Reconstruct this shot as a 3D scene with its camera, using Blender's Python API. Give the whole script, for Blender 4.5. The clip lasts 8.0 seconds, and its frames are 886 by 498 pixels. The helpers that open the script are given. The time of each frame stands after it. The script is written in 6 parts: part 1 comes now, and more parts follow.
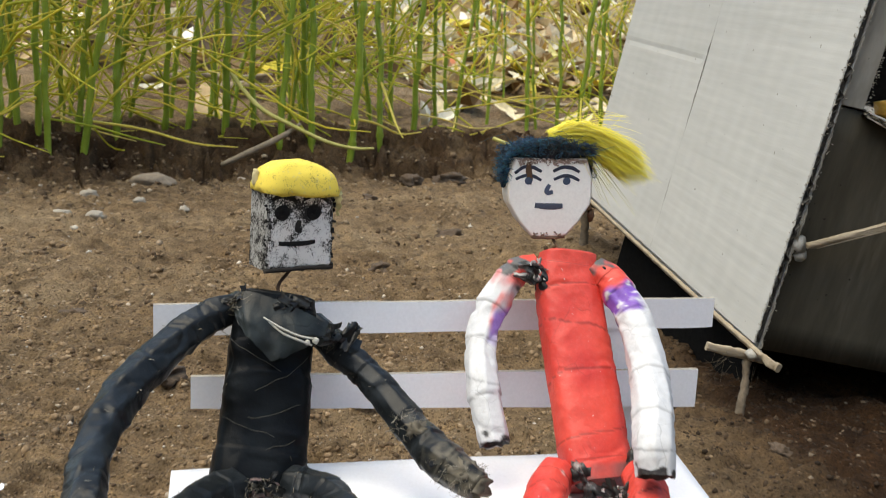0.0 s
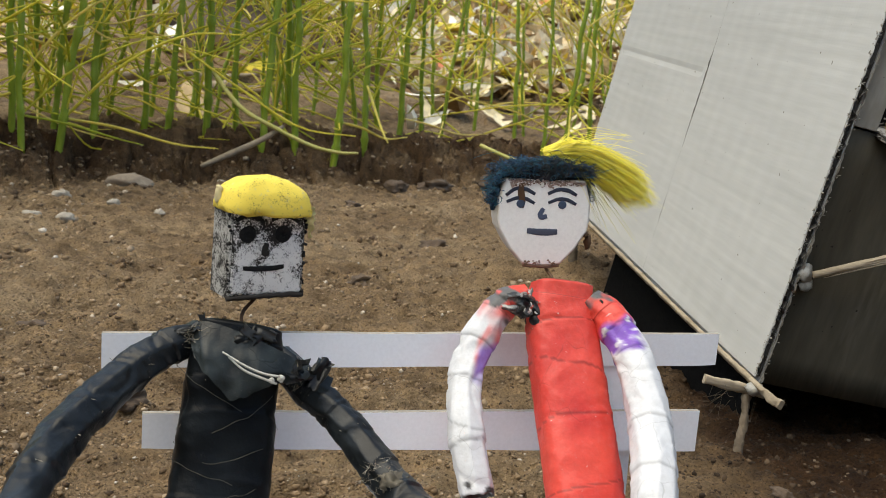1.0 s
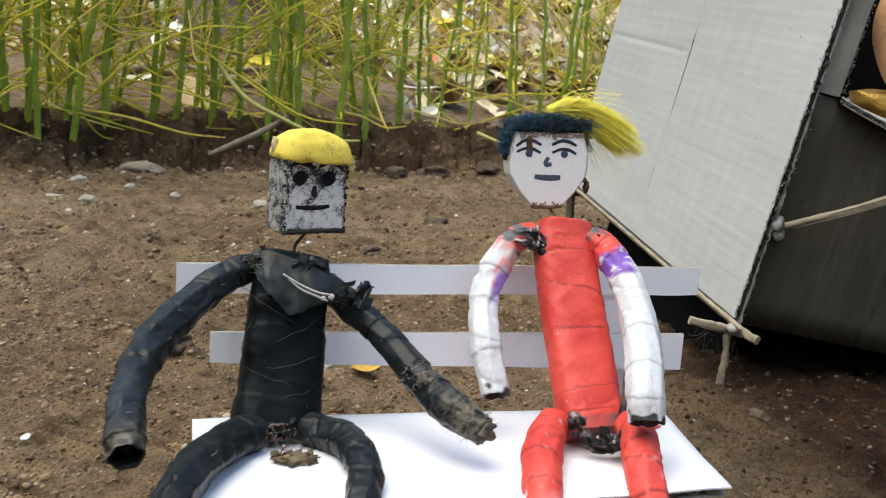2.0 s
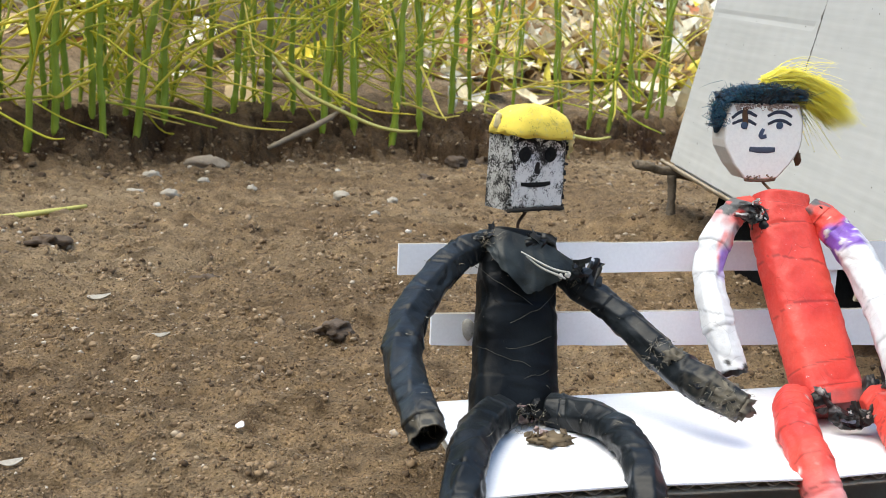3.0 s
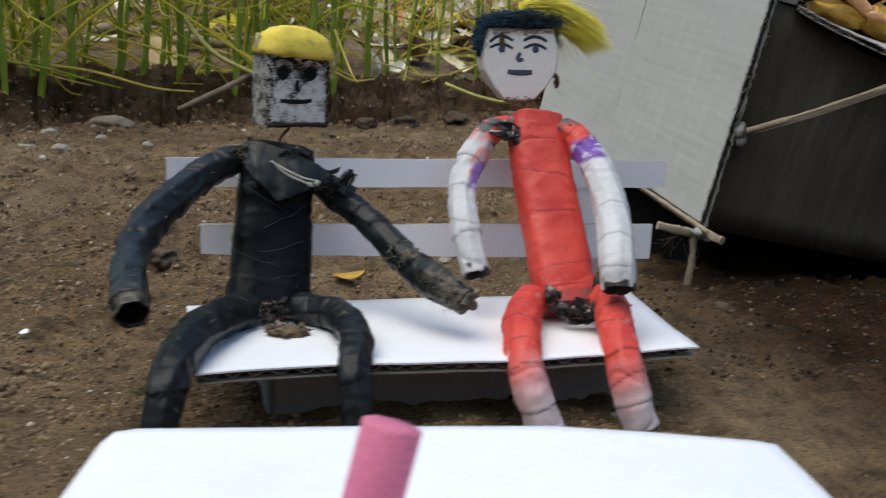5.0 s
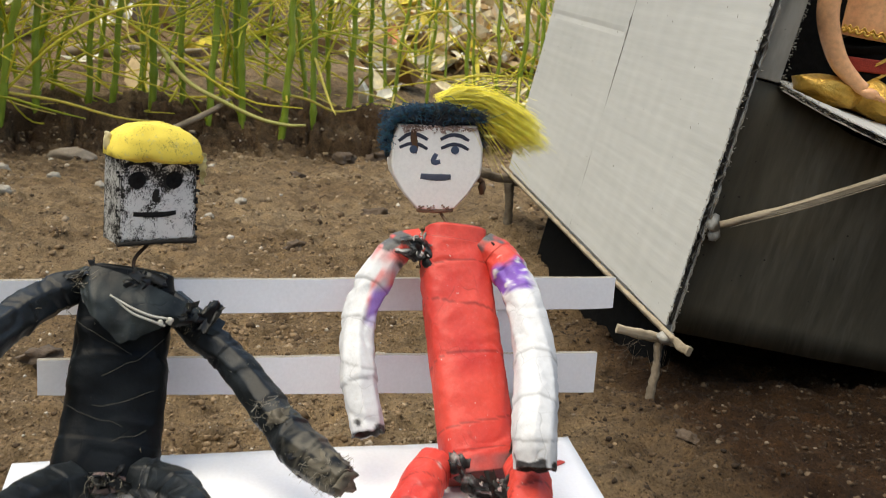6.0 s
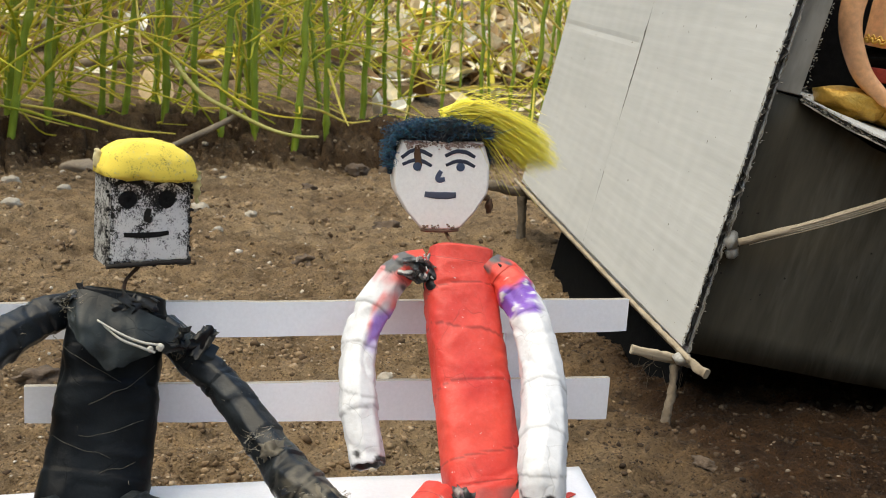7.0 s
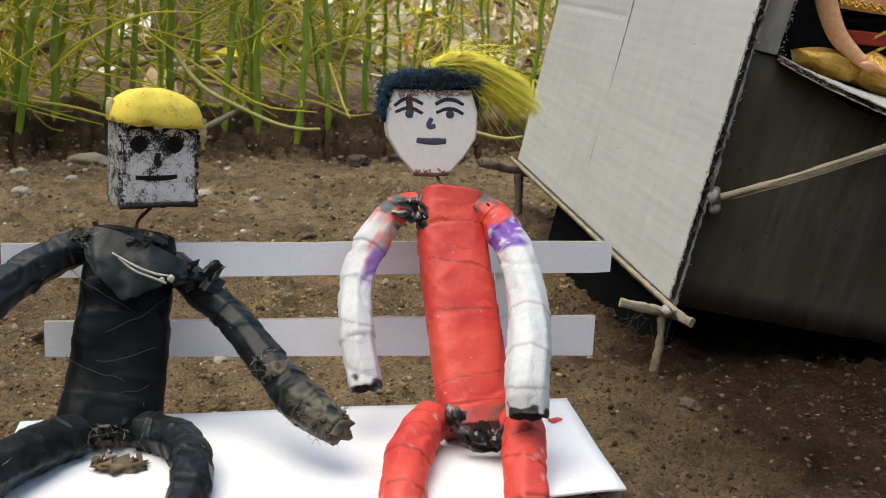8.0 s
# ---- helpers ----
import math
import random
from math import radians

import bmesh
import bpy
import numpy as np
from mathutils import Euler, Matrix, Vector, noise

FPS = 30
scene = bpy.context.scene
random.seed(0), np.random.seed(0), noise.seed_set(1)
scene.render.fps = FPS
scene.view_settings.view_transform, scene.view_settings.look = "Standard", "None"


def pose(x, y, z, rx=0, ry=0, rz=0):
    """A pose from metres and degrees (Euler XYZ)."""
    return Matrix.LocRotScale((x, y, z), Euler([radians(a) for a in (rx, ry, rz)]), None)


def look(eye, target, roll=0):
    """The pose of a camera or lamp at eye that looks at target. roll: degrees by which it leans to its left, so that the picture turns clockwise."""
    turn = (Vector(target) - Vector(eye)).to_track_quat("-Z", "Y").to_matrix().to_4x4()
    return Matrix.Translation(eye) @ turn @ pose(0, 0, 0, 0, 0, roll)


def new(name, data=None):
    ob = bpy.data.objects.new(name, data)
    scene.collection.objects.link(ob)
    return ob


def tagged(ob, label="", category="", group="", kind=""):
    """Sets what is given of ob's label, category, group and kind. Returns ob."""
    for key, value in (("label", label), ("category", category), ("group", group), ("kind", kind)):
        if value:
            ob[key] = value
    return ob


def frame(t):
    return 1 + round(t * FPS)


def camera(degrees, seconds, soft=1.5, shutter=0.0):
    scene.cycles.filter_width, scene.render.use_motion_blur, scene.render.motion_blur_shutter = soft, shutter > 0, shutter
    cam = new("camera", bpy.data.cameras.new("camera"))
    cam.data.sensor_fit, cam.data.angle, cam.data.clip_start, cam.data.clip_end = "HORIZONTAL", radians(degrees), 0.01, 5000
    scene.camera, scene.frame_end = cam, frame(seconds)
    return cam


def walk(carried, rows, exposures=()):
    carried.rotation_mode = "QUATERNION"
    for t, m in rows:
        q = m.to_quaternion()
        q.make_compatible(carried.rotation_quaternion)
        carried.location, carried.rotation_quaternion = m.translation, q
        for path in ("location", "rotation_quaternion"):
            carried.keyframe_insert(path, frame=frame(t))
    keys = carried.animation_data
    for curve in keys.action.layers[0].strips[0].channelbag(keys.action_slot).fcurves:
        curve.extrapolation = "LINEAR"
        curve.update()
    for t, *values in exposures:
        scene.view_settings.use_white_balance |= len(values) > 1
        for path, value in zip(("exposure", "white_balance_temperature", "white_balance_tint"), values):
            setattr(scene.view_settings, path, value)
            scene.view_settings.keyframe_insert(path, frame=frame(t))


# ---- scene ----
cam = camera(48.4, 8.0, soft=0.5, shutter=0.2)
cam.data.dof.use_dof = True
cam.data.dof.focus_distance = 0.47
cam.data.dof.aperture_fstop = 40.0
PATH = [
    (0.0, -0.0000, 0.0000, 0.1932, 79.801, -2.799, -0.000),
    (0.5, -0.0036, 0.0498, 0.2028, 79.961, -3.708, 0.020),
    (1.0, 0.0004, 0.0396, 0.1960, 80.026, -4.193, -0.690),
    (1.2, 0.0015, 0.0367, 0.1957, 79.973, -4.306, -0.788),
    (2.3, -0.0346, -0.0507, 0.1696, 79.901, -3.424, -1.205),
    (2.5, -0.0570, -0.0542, 0.1626, 80.210, -3.450, -0.797),
    (3.0, -0.1060, -0.0201, 0.1686, 79.515, -2.461, -0.968),
    (3.5, -0.1089, -0.0234, 0.1588, 78.502, -2.040, -2.095),
    (4.0, -0.0790, -0.0519, 0.1441, 78.549, -1.620, -3.074),
    (4.5, -0.0597, -0.0663, 0.1407, 77.884, -1.810, -3.265),
    (5.0, -0.0168, -0.0580, 0.1493, 78.255, -2.614, -3.261),
    (5.2, 0.0177, -0.0497, 0.1538, 78.489, -2.914, -3.340),
    (6.3, 0.0299, 0.0512, 0.1930, 79.094, -3.970, -2.524),
    (6.5, 0.0298, 0.0545, 0.1937, 79.227, -3.838, -2.229),
    (7.0, 0.0348, 0.0477, 0.1872, 79.445, -3.614, -1.848),
    (7.5, 0.0384, 0.0419, 0.1807, 79.524, -3.458, -1.739),
    (8.0, 0.0403, 0.0187, 0.1673, 79.622, -2.747, -1.719),
]
EXPOSURES = [(t, 1.03 + e, k, 5) for t, e, k in (
    (0.0, 0.40, 7350), (0.5, 0.62, 7350), (1.0, 0.32, 7350), (2.5, 0.48, 6800), (3.0, 0.66, 6850), (3.5, 0.58, 6800), (4.0, 0.32, 6850), (4.5, -0.32, 6650), (5.0, -0.28, 6700), (6.5, 0.54, 7950), (7.0, 0.46, 7600), (7.5, 0.35, 7400), (8.0, 0.14, 7350))]
walk(cam, [(t, pose(*row)) for t, *row in PATH], EXPOSURES)

# ---- light ----
world = bpy.data.worlds.new("world")
scene.world = world
world.use_nodes = True
wn, wl = world.node_tree.nodes, world.node_tree.links
sky = wn.new("ShaderNodeTexSky")
sky.sky_type = "NISHITA"
sky.sun_disc = False
sky.sun_elevation, sky.sun_rotation = radians(68), radians(-110)
wl.new(sky.outputs[0], wn["Background"].inputs[0])
wn["Background"].inputs[1].default_value = 0.135
sun = new("sun", bpy.data.lights.new("sun", "SUN"))
sun.data.energy, sun.data.angle, sun.data.color = 1.3, radians(60), (1.0, 0.93, 0.80)
sun.matrix_world = look((-0.85, -0.42, 2.5), (0.0, 0.0, 0.0))

# ---- materials ----


def material(name, rough=0.8, metal=0.0, spec=0.4):
    m = bpy.data.materials.new(name)
    m.use_nodes = True
    b = m.node_tree.nodes["Principled BSDF"]
    b.inputs["Roughness"].default_value = rough
    b.inputs["Metallic"].default_value = metal
    b.inputs["Specular IOR Level"].default_value = spec
    return m, m.node_tree.nodes, m.node_tree.links, b


def ramp_of(nodes, links, fac, stops):
    r = nodes.new("ShaderNodeValToRGB")
    while len(r.color_ramp.elements) < len(stops):
        r.color_ramp.elements.new(0.5)
    for e, (p, c) in zip(r.color_ramp.elements, stops):
        e.position, e.color = p, (*c, 1)
    links.new(fac, r.inputs[0])
    return r.outputs[0]


def noise_of(nodes, links, scale, detail=4, rough=0.6, vec=None, stretch=None):
    n = nodes.new("ShaderNodeTexNoise")
    n.inputs["Scale"].default_value = scale
    n.inputs["Detail"].default_value = detail
    n.inputs["Roughness"].default_value = rough
    if vec is None:
        vec = nodes.new("ShaderNodeTexCoord").outputs["Object"]
    if stretch:
        mp = nodes.new("ShaderNodeMapping")
        mp.inputs["Scale"].default_value = stretch
        links.new(vec, mp.inputs[0])
        vec = mp.outputs[0]
    links.new(vec, n.inputs["Vector"])
    return n.outputs["Fac"]


def mixed(nodes, links, fac, a, b, mode="MIX"):
    x = nodes.new("ShaderNodeMix")
    x.data_type, x.blend_type = "RGBA", mode
    for sock, v in ((x.inputs[0], fac), (x.inputs[6], a), (x.inputs[7], b)):
        if isinstance(v, (int, float)):
            sock.default_value = v
        elif isinstance(v, tuple):
            sock.default_value = (*v, 1)
        else:
            links.new(v, sock)
    return x.outputs[2]


def bumped(nodes, links, b, height, strength, dist):
    n = nodes.new("ShaderNodeBump")
    n.inputs["Strength"].default_value = strength
    n.inputs["Distance"].default_value = dist
    links.new(height, n.inputs["Height"])
    links.new(n.outputs[0], b.inputs["Normal"])


def plain(name, c1, c2, scale, rough=0.8, fine=None, bump=0.0005, grain=0.72, metal=0.0, stretch=None, spec=0.4, dirt_or_shade=None, dirt_amount=0.5, specks=None):
    """Two colours mixed at a coarse and a fine scale, with a relief."""
    m, n, l, b = material(name, rough, metal, spec)
    co = noise_of(n, l, scale, 5, 0.65, stretch=stretch)
    fi = noise_of(n, l, fine or scale * 9, 3, 0.6, stretch=stretch)
    base = ramp_of(n, l, co, [(0.3, c1), (0.7, c2)])
    dark = ramp_of(n, l, fi, [(0.3, (grain,) * 3), (0.65, (1.05, 1.05, 1.05))])
    col = mixed(n, l, 0.7, base, dark, "MULTIPLY")
    if dirt_or_shade:
        d = noise_of(n, l, scale * 0.6, 6, 0.75, stretch=stretch)
        f = ramp_of(n, l, d, [(0.52, (0, 0, 0)), (0.72, (dirt_amount,) * 3)])
        col = mixed(n, l, f, col, dirt_or_shade)
    if specks:
        f = ramp_of(n, l, noise_of(n, l, 190, 2, 0.5), [(0.735, (0, 0, 0)), (0.76, (0.75, 0.75, 0.75))])
        col = mixed(n, l, f, col, specks)
    l.new(col, b.inputs["Base Color"])
    bumped(n, l, b, fi, 0.6, bump)
    return m


def painted(name, rough, bump, scale=350, spec=0.4, dust=(0.30, 0.27, 0.22), dust_amount=0.35, chips=None, wrinkle=130, detail=6, least=0.50, cracks=0.0, low=0.7):
    """Takes the paint's colour from the mesh, with chips, dust and wrinkles."""
    m, n, l, b = material(name, rough, 0, spec)
    at = n.new("ShaderNodeAttribute")
    at.attribute_name = "paint"
    fi = noise_of(n, l, scale, 4, 0.65)
    wr = noise_of(n, l, wrinkle, detail, 0.6)
    du = noise_of(n, l, scale * 1.1, 8, 0.82)
    shade = ramp_of(n, l, fi, [(0.25, (low,) * 3), (0.6, (1.04, 1.04, 1.04))])
    col = mixed(n, l, 0.6, at.outputs["Color"], shade, "MULTIPLY")
    d = ramp_of(n, l, du, [(least, (0, 0, 0)), (0.74, (dust_amount,) * 3)])
    col = mixed(n, l, d, col, dust)
    if chips:
        ch = ramp_of(n, l, noise_of(n, l, 480, 3, 0.65), [(0.715, (0, 0, 0)), (0.73, (1, 1, 1))])
        col = mixed(n, l, ch, col, chips)
    height = wr
    if cracks:
        warp = n.new("ShaderNodeTexNoise")
        warp.inputs["Scale"].default_value = 70
        cv, mv = n.new("ShaderNodeTexCoord"), n.new("ShaderNodeVectorMath")
        l.new(cv.outputs["Object"], warp.inputs["Vector"])
        mv.operation = "MULTIPLY_ADD"
        l.new(warp.outputs["Color"], mv.inputs[0])
        mv.inputs[1].default_value = (0.012, 0.012, 0.012)
        l.new(cv.outputs["Object"], mv.inputs[2])
        vo = n.new("ShaderNodeTexVoronoi")
        vo.feature = "DISTANCE_TO_EDGE"
        vo.inputs["Scale"].default_value = 58
        l.new(mv.outputs[0], vo.inputs["Vector"])
        line = ramp_of(n, l, vo.outputs["Distance"], [(0.003, (1, 1, 1)), (0.012, (0, 0, 0))])
        some = ramp_of(n, l, noise_of(n, l, 48, 2, 0.5), [(0.47, (0, 0, 0)), (0.58, (cracks,) * 3)])
        fissure = mixed(n, l, 1.0, line, some, "MULTIPLY")
        col = mixed(n, l, fissure, col, mixed(n, l, 1.0, col, (0.16, 0.14, 0.13), "MULTIPLY"))
        lower = n.new("ShaderNodeMath")
        lower.operation = "MULTIPLY_ADD"
        l.new(fissure, lower.inputs[0])
        lower.inputs[1].default_value = -0.3
        l.new(wr, lower.inputs[2])
        height = lower.outputs[0]
    l.new(col, b.inputs["Base Color"])
    bumped(n, l, b, height, 0.8, bump)
    return m


def random_island(name, stops, rough=0.85, scale=200, bump=0.0006, spec=0.3):
    """Each loose piece takes a colour of its own."""
    m, n, l, b = material(name, rough, 0, spec)
    g = n.new("ShaderNodeNewGeometry")
    col = ramp_of(n, l, g.outputs["Random Per Island"], stops)
    fi = noise_of(n, l, scale, 4, 0.65)
    sh = ramp_of(n, l, fi, [(0.3, (0.6, 0.6, 0.6)), (0.7, (1.1, 1.1, 1.1))])
    l.new(mixed(n, l, 0.8, col, sh, "MULTIPLY"), b.inputs["Base Color"])
    bumped(n, l, b, fi, 0.6, bump)
    return m


def soil_material():
    m, n, l, b = material("soil", 0.95, 0, 0.2)
    big = noise_of(n, l, 3.2, 4, 0.6)
    mid = noise_of(n, l, 42, 6, 0.7)
    fine = noise_of(n, l, 560, 4, 0.75)
    base = ramp_of(n, l, big, [(0.3, (0.215, 0.138, 0.074)), (0.5, (0.345, 0.236, 0.132)), (0.7, (0.47, 0.342, 0.205))])
    # lumps and grit; low spots carry the shade of cavities in their colour
    lump = ramp_of(n, l, mid, [(0.34, (0.36, 0.34, 0.31)), (0.50, (0.95, 0.95, 0.95)), (0.68, (1.45, 1.41, 1.33))])
    col = mixed(n, l, 0.85, base, lump, "MULTIPLY")
    grit = ramp_of(n, l, fine, [(0.36, (0.20, 0.18, 0.16)), (0.46, (0.95, 0.95, 0.95)), (0.58, (1.05, 1.05, 1.04)), (0.68, (1.9, 1.85, 1.75))])
    col = mixed(n, l, 0.8, col, grit, "MULTIPLY")
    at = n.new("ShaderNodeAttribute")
    at.attribute_name = "ridge_tone_house_shade"
    # darkens the ridge's own soil and paints the shade round the house
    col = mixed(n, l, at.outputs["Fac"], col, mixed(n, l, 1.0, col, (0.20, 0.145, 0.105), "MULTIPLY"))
    l.new(col, b.inputs["Base Color"])
    add = n.new("ShaderNodeMath")
    add.operation = "ADD"
    l.new(mid, add.inputs[0])
    l.new(fine, add.inputs[1])
    bumped(n, l, b, add.outputs[0], 1.0, 0.008)
    return m


SOIL = soil_material()
GRAVEL = random_island("gravel", [(0.0, (0.12, 0.083, 0.052)), (0.55, (0.24, 0.175, 0.110)), (0.87, (0.30, 0.225, 0.150)), (0.97, (0.42, 0.35, 0.27)), (1.0, (0.66, 0.62, 0.56))], 0.9)
CRUMB = random_island("crumb", [(0.0, (0.070, 0.044, 0.025)), (0.45, (0.19, 0.126, 0.070)), (0.90, (0.31, 0.215, 0.125)), (0.97, (0.38, 0.29, 0.19)), (1.0, (0.58, 0.52, 0.43))], 0.95, 420, 0.0010)
SHADED_CRUMB = random_island("shaded_crumb", [(0.0, (0.022, 0.013, 0.007)), (0.6, (0.058, 0.036, 0.020)), (0.95, (0.105, 0.068, 0.039)), (1.0, (0.22, 0.17, 0.12))], 0.95)
STONE = plain("stone", (0.26, 0.225, 0.175), (0.42, 0.38, 0.31), 60, 0.9, bump=0.001)
ROCK = plain("rock", (0.24, 0.185, 0.13), (0.38, 0.305, 0.22), 40, 0.9, bump=0.002)
CLOD = plain("clod", (0.07, 0.048, 0.032), (0.14, 0.10, 0.068), 60, 0.95, bump=0.002)
WHITE_CARD = plain("white_card", (0.80, 0.81, 0.85), (0.87, 0.88, 0.91), 18, 0.62, fine=700, bump=0.00002, grain=0.97, dirt_or_shade=(0.60, 0.58, 0.54), dirt_amount=0.10)
# panel card, greyed for the shade that falls under the seat
SHADED_CARD = plain("shaded_card", (0.27, 0.27, 0.28), (0.36, 0.36, 0.37), 30, 0.8, fine=500, bump=0.0001, grain=0.9)
LINER = plain("liner", (0.30, 0.27, 0.22), (0.42, 0.38, 0.31), 120, 0.9, bump=0.0002)
GREY_CARD = plain("grey_card", (0.44, 0.435, 0.405), (0.51, 0.505, 0.472), 14, 0.72, fine=120, bump=0.0003, grain=0.92, stretch=(1.0, 0.09, 1.0), dirt_or_shade=(0.34, 0.32, 0.28), dirt_amount=0.35, spec=0.15, specks=(0.10, 0.08, 0.05))
DARK_CARD = plain("dark_card", (0.058, 0.051, 0.036), (0.108, 0.097, 0.072), 26, 0.6, fine=170, bump=0.0006, stretch=(1, 1, 0.16), dirt_or_shade=(0.24, 0.225, 0.18), dirt_amount=0.45, spec=0.12, specks=(0.012, 0.010, 0.008))


def ribbed(m, pitch, depth, tint):
    """Adds the faint ribs of the fluting under a card's facing paper, running along y."""
    n, l = m.node_tree.nodes, m.node_tree.links
    b = n["Principled BSDF"]
    wave = n.new("ShaderNodeTexWave")
    wave.bands_direction = "Z"
    wave.inputs["Scale"].default_value = 0.314 / pitch
    wave.inputs["Distortion"].default_value = 1.2
    wave.inputs["Detail"].default_value = 3.0
    wave.inputs["Detail Scale"].default_value = 0.6
    l.new(n.new("ShaderNodeTexCoord").outputs["Object"], wave.inputs["Vector"])
    shade = ramp_of(n, l, wave.outputs["Fac"], [(0.0, (1 - tint,) * 3), (0.6, (1, 1, 1))])
    l.new(mixed(n, l, 1.0, b.inputs["Base Color"].links[0].from_socket, shade, "MULTIPLY"), b.inputs["Base Color"])
    rib = n.new("ShaderNodeBump")
    rib.inputs["Strength"].default_value = 0.7
    rib.inputs["Distance"].default_value = depth
    l.new(wave.outputs["Fac"], rib.inputs["Height"])
    l.new(b.inputs["Normal"].links[0].from_socket, rib.inputs["Normal"])
    l.new(rib.outputs[0], b.inputs["Normal"])


ribbed(GREY_CARD, 0.0072, 0.00006, 0.014)
FIBRE = plain("paper_fibre", (0.22, 0.20, 0.165), (0.40, 0.37, 0.31), 200, 0.9, bump=0.0001)
DARK_EDGE = plain("dark_edge", (0.035, 0.032, 0.027), (0.10, 0.094, 0.082), 300, 0.9, bump=0.0006)
TWIG = plain("twig", (0.070, 0.053, 0.036), (0.19, 0.150, 0.104), 60, 0.9, fine=420, bump=0.0020, stretch=(1, 0.12, 1))
PALE_WOOD = plain("pale_wood", (0.22, 0.172, 0.112), (0.40, 0.33, 0.235), 60, 0.8, fine=600, bump=0.0006, stretch=(0.12, 1, 1))
GLUE = plain("glue", (0.27, 0.26, 0.225), (0.40, 0.385, 0.345), 200, 0.35, bump=0.0004)
PINK = plain("pink_foam", (0.64, 0.16, 0.27), (0.72, 0.21, 0.33), 90, 0.7, fine=900, bump=0.0002)
FLESH = plain("plastic_skin", (0.82, 0.42, 0.20), (0.88, 0.47, 0.24), 30, 0.25, bump=0.00005, spec=0.5)
GOLD = plain("gold_cloth", (0.56, 0.30, 0.045), (0.74, 0.46, 0.10), 60, 0.30, fine=500, bump=0.0012, metal=0.45)
# black for the doll's bodice and for sheets that stand in for shade
BLACK_CLOTH_SHADE = plain("black_cloth_shade", (0.004, 0.004, 0.004), (0.009, 0.0085, 0.008), 200, 0.9, spec=0.04)
RED_CLOTH = plain("red_cloth", (0.22, 0.02, 0.012), (0.36, 0.04, 0.02), 150, 0.7)
RED_CHIP = plain("red_chip", (0.55, 0.05, 0.04), (0.68, 0.07, 0.05), 200, 0.6)
TAPE_MATT = painted("tape_matt", 0.40, 0.0004, 420, 0.12, dust=(0.16, 0.155, 0.13), dust_amount=0.16, wrinkle=160, detail=4, least=0.60, cracks=0.5)
TAPE = painted("tape", 0.35, 0.0004, 420, 0.22, dust=(0.19, 0.195, 0.185), dust_amount=0.32, wrinkle=190, detail=5, least=0.585, cracks=0.5)
PAINT = painted("paint", 0.48, 0.0008, 420, 0.36, dust=(0.62, 0.45, 0.40), dust_amount=0.10, chips=(0.66, 0.60, 0.57), cracks=0.24, low=0.84)
RAW = painted("raw", 0.85, 0.0005, 700, 0.25, dust=(0.30, 0.28, 0.25), dust_amount=0.06, low=0.9)
def speckled(name, light, dark, scale, cut, rough=0.8, patch=None, bump=0.0006, wear=0.0):
    """A worn surface: light paint with dark specks gathered in patches."""
    m, n, l, b = material(name, rough, 0, 0.25)
    fine = noise_of(n, l, scale, 8, 0.78)
    big = noise_of(n, l, scale * 0.16, 3, 0.6)
    add = n.new("ShaderNodeMath")
    add.operation = "MULTIPLY_ADD"
    l.new(big, add.inputs[0])
    add.inputs[1].default_value = 0.55
    l.new(fine, add.inputs[2])
    amount = add.outputs[0]
    if wear:
        at, sh = n.new("ShaderNodeAttribute"), n.new("ShaderNodeMath")
        at.attribute_name = "paint"
        sh.operation = "MULTIPLY_ADD"
        l.new(at.outputs["Fac"], sh.inputs[0])
        sh.inputs[1].default_value = wear
        l.new(amount, sh.inputs[2])
        amount = sh.outputs[0]
    f = ramp_of(n, l, amount, [(cut - 0.05, (0, 0, 0)), (cut + 0.05, (1, 1, 1))])
    col = mixed(n, l, f, light, dark)
    if patch:
        q = ramp_of(n, l, noise_of(n, l, scale * 0.22, 5, 0.7), [(0.60, (0, 0, 0)), (0.68, (0.7, 0.7, 0.7))])
        col = mixed(n, l, q, col, patch)
    l.new(col, b.inputs["Base Color"])
    bumped(n, l, b, fine, 0.6, bump)
    return m


WORN = speckled("worn_white", (0.74, 0.73, 0.70), (0.020, 0.018, 0.016), 1500, 0.86, wear=0.22)
WORN_DARK = speckled("worn_dark", (0.42, 0.41, 0.38), (0.018, 0.016, 0.014), 1100, 0.77)
FOAM = speckled("yellow_foam", (0.82, 0.64, 0.10), (0.30, 0.23, 0.06), 1300, 0.885, patch=(0.60, 0.52, 0.22))
HAIR = painted("hair", 0.55, 0.0001, 400, 0.4, dust=(0.5, 0.45, 0.3), dust_amount=0.1, low=0.9)
STEM = plain("stem", (0.14, 0.23, 0.014), (0.32, 0.39, 0.040), 22, 0.42, fine=160, bump=0.001, stretch=(1, 1, 0.25), dirt_or_shade=(0.34, 0.34, 0.06), dirt_amount=0.5)


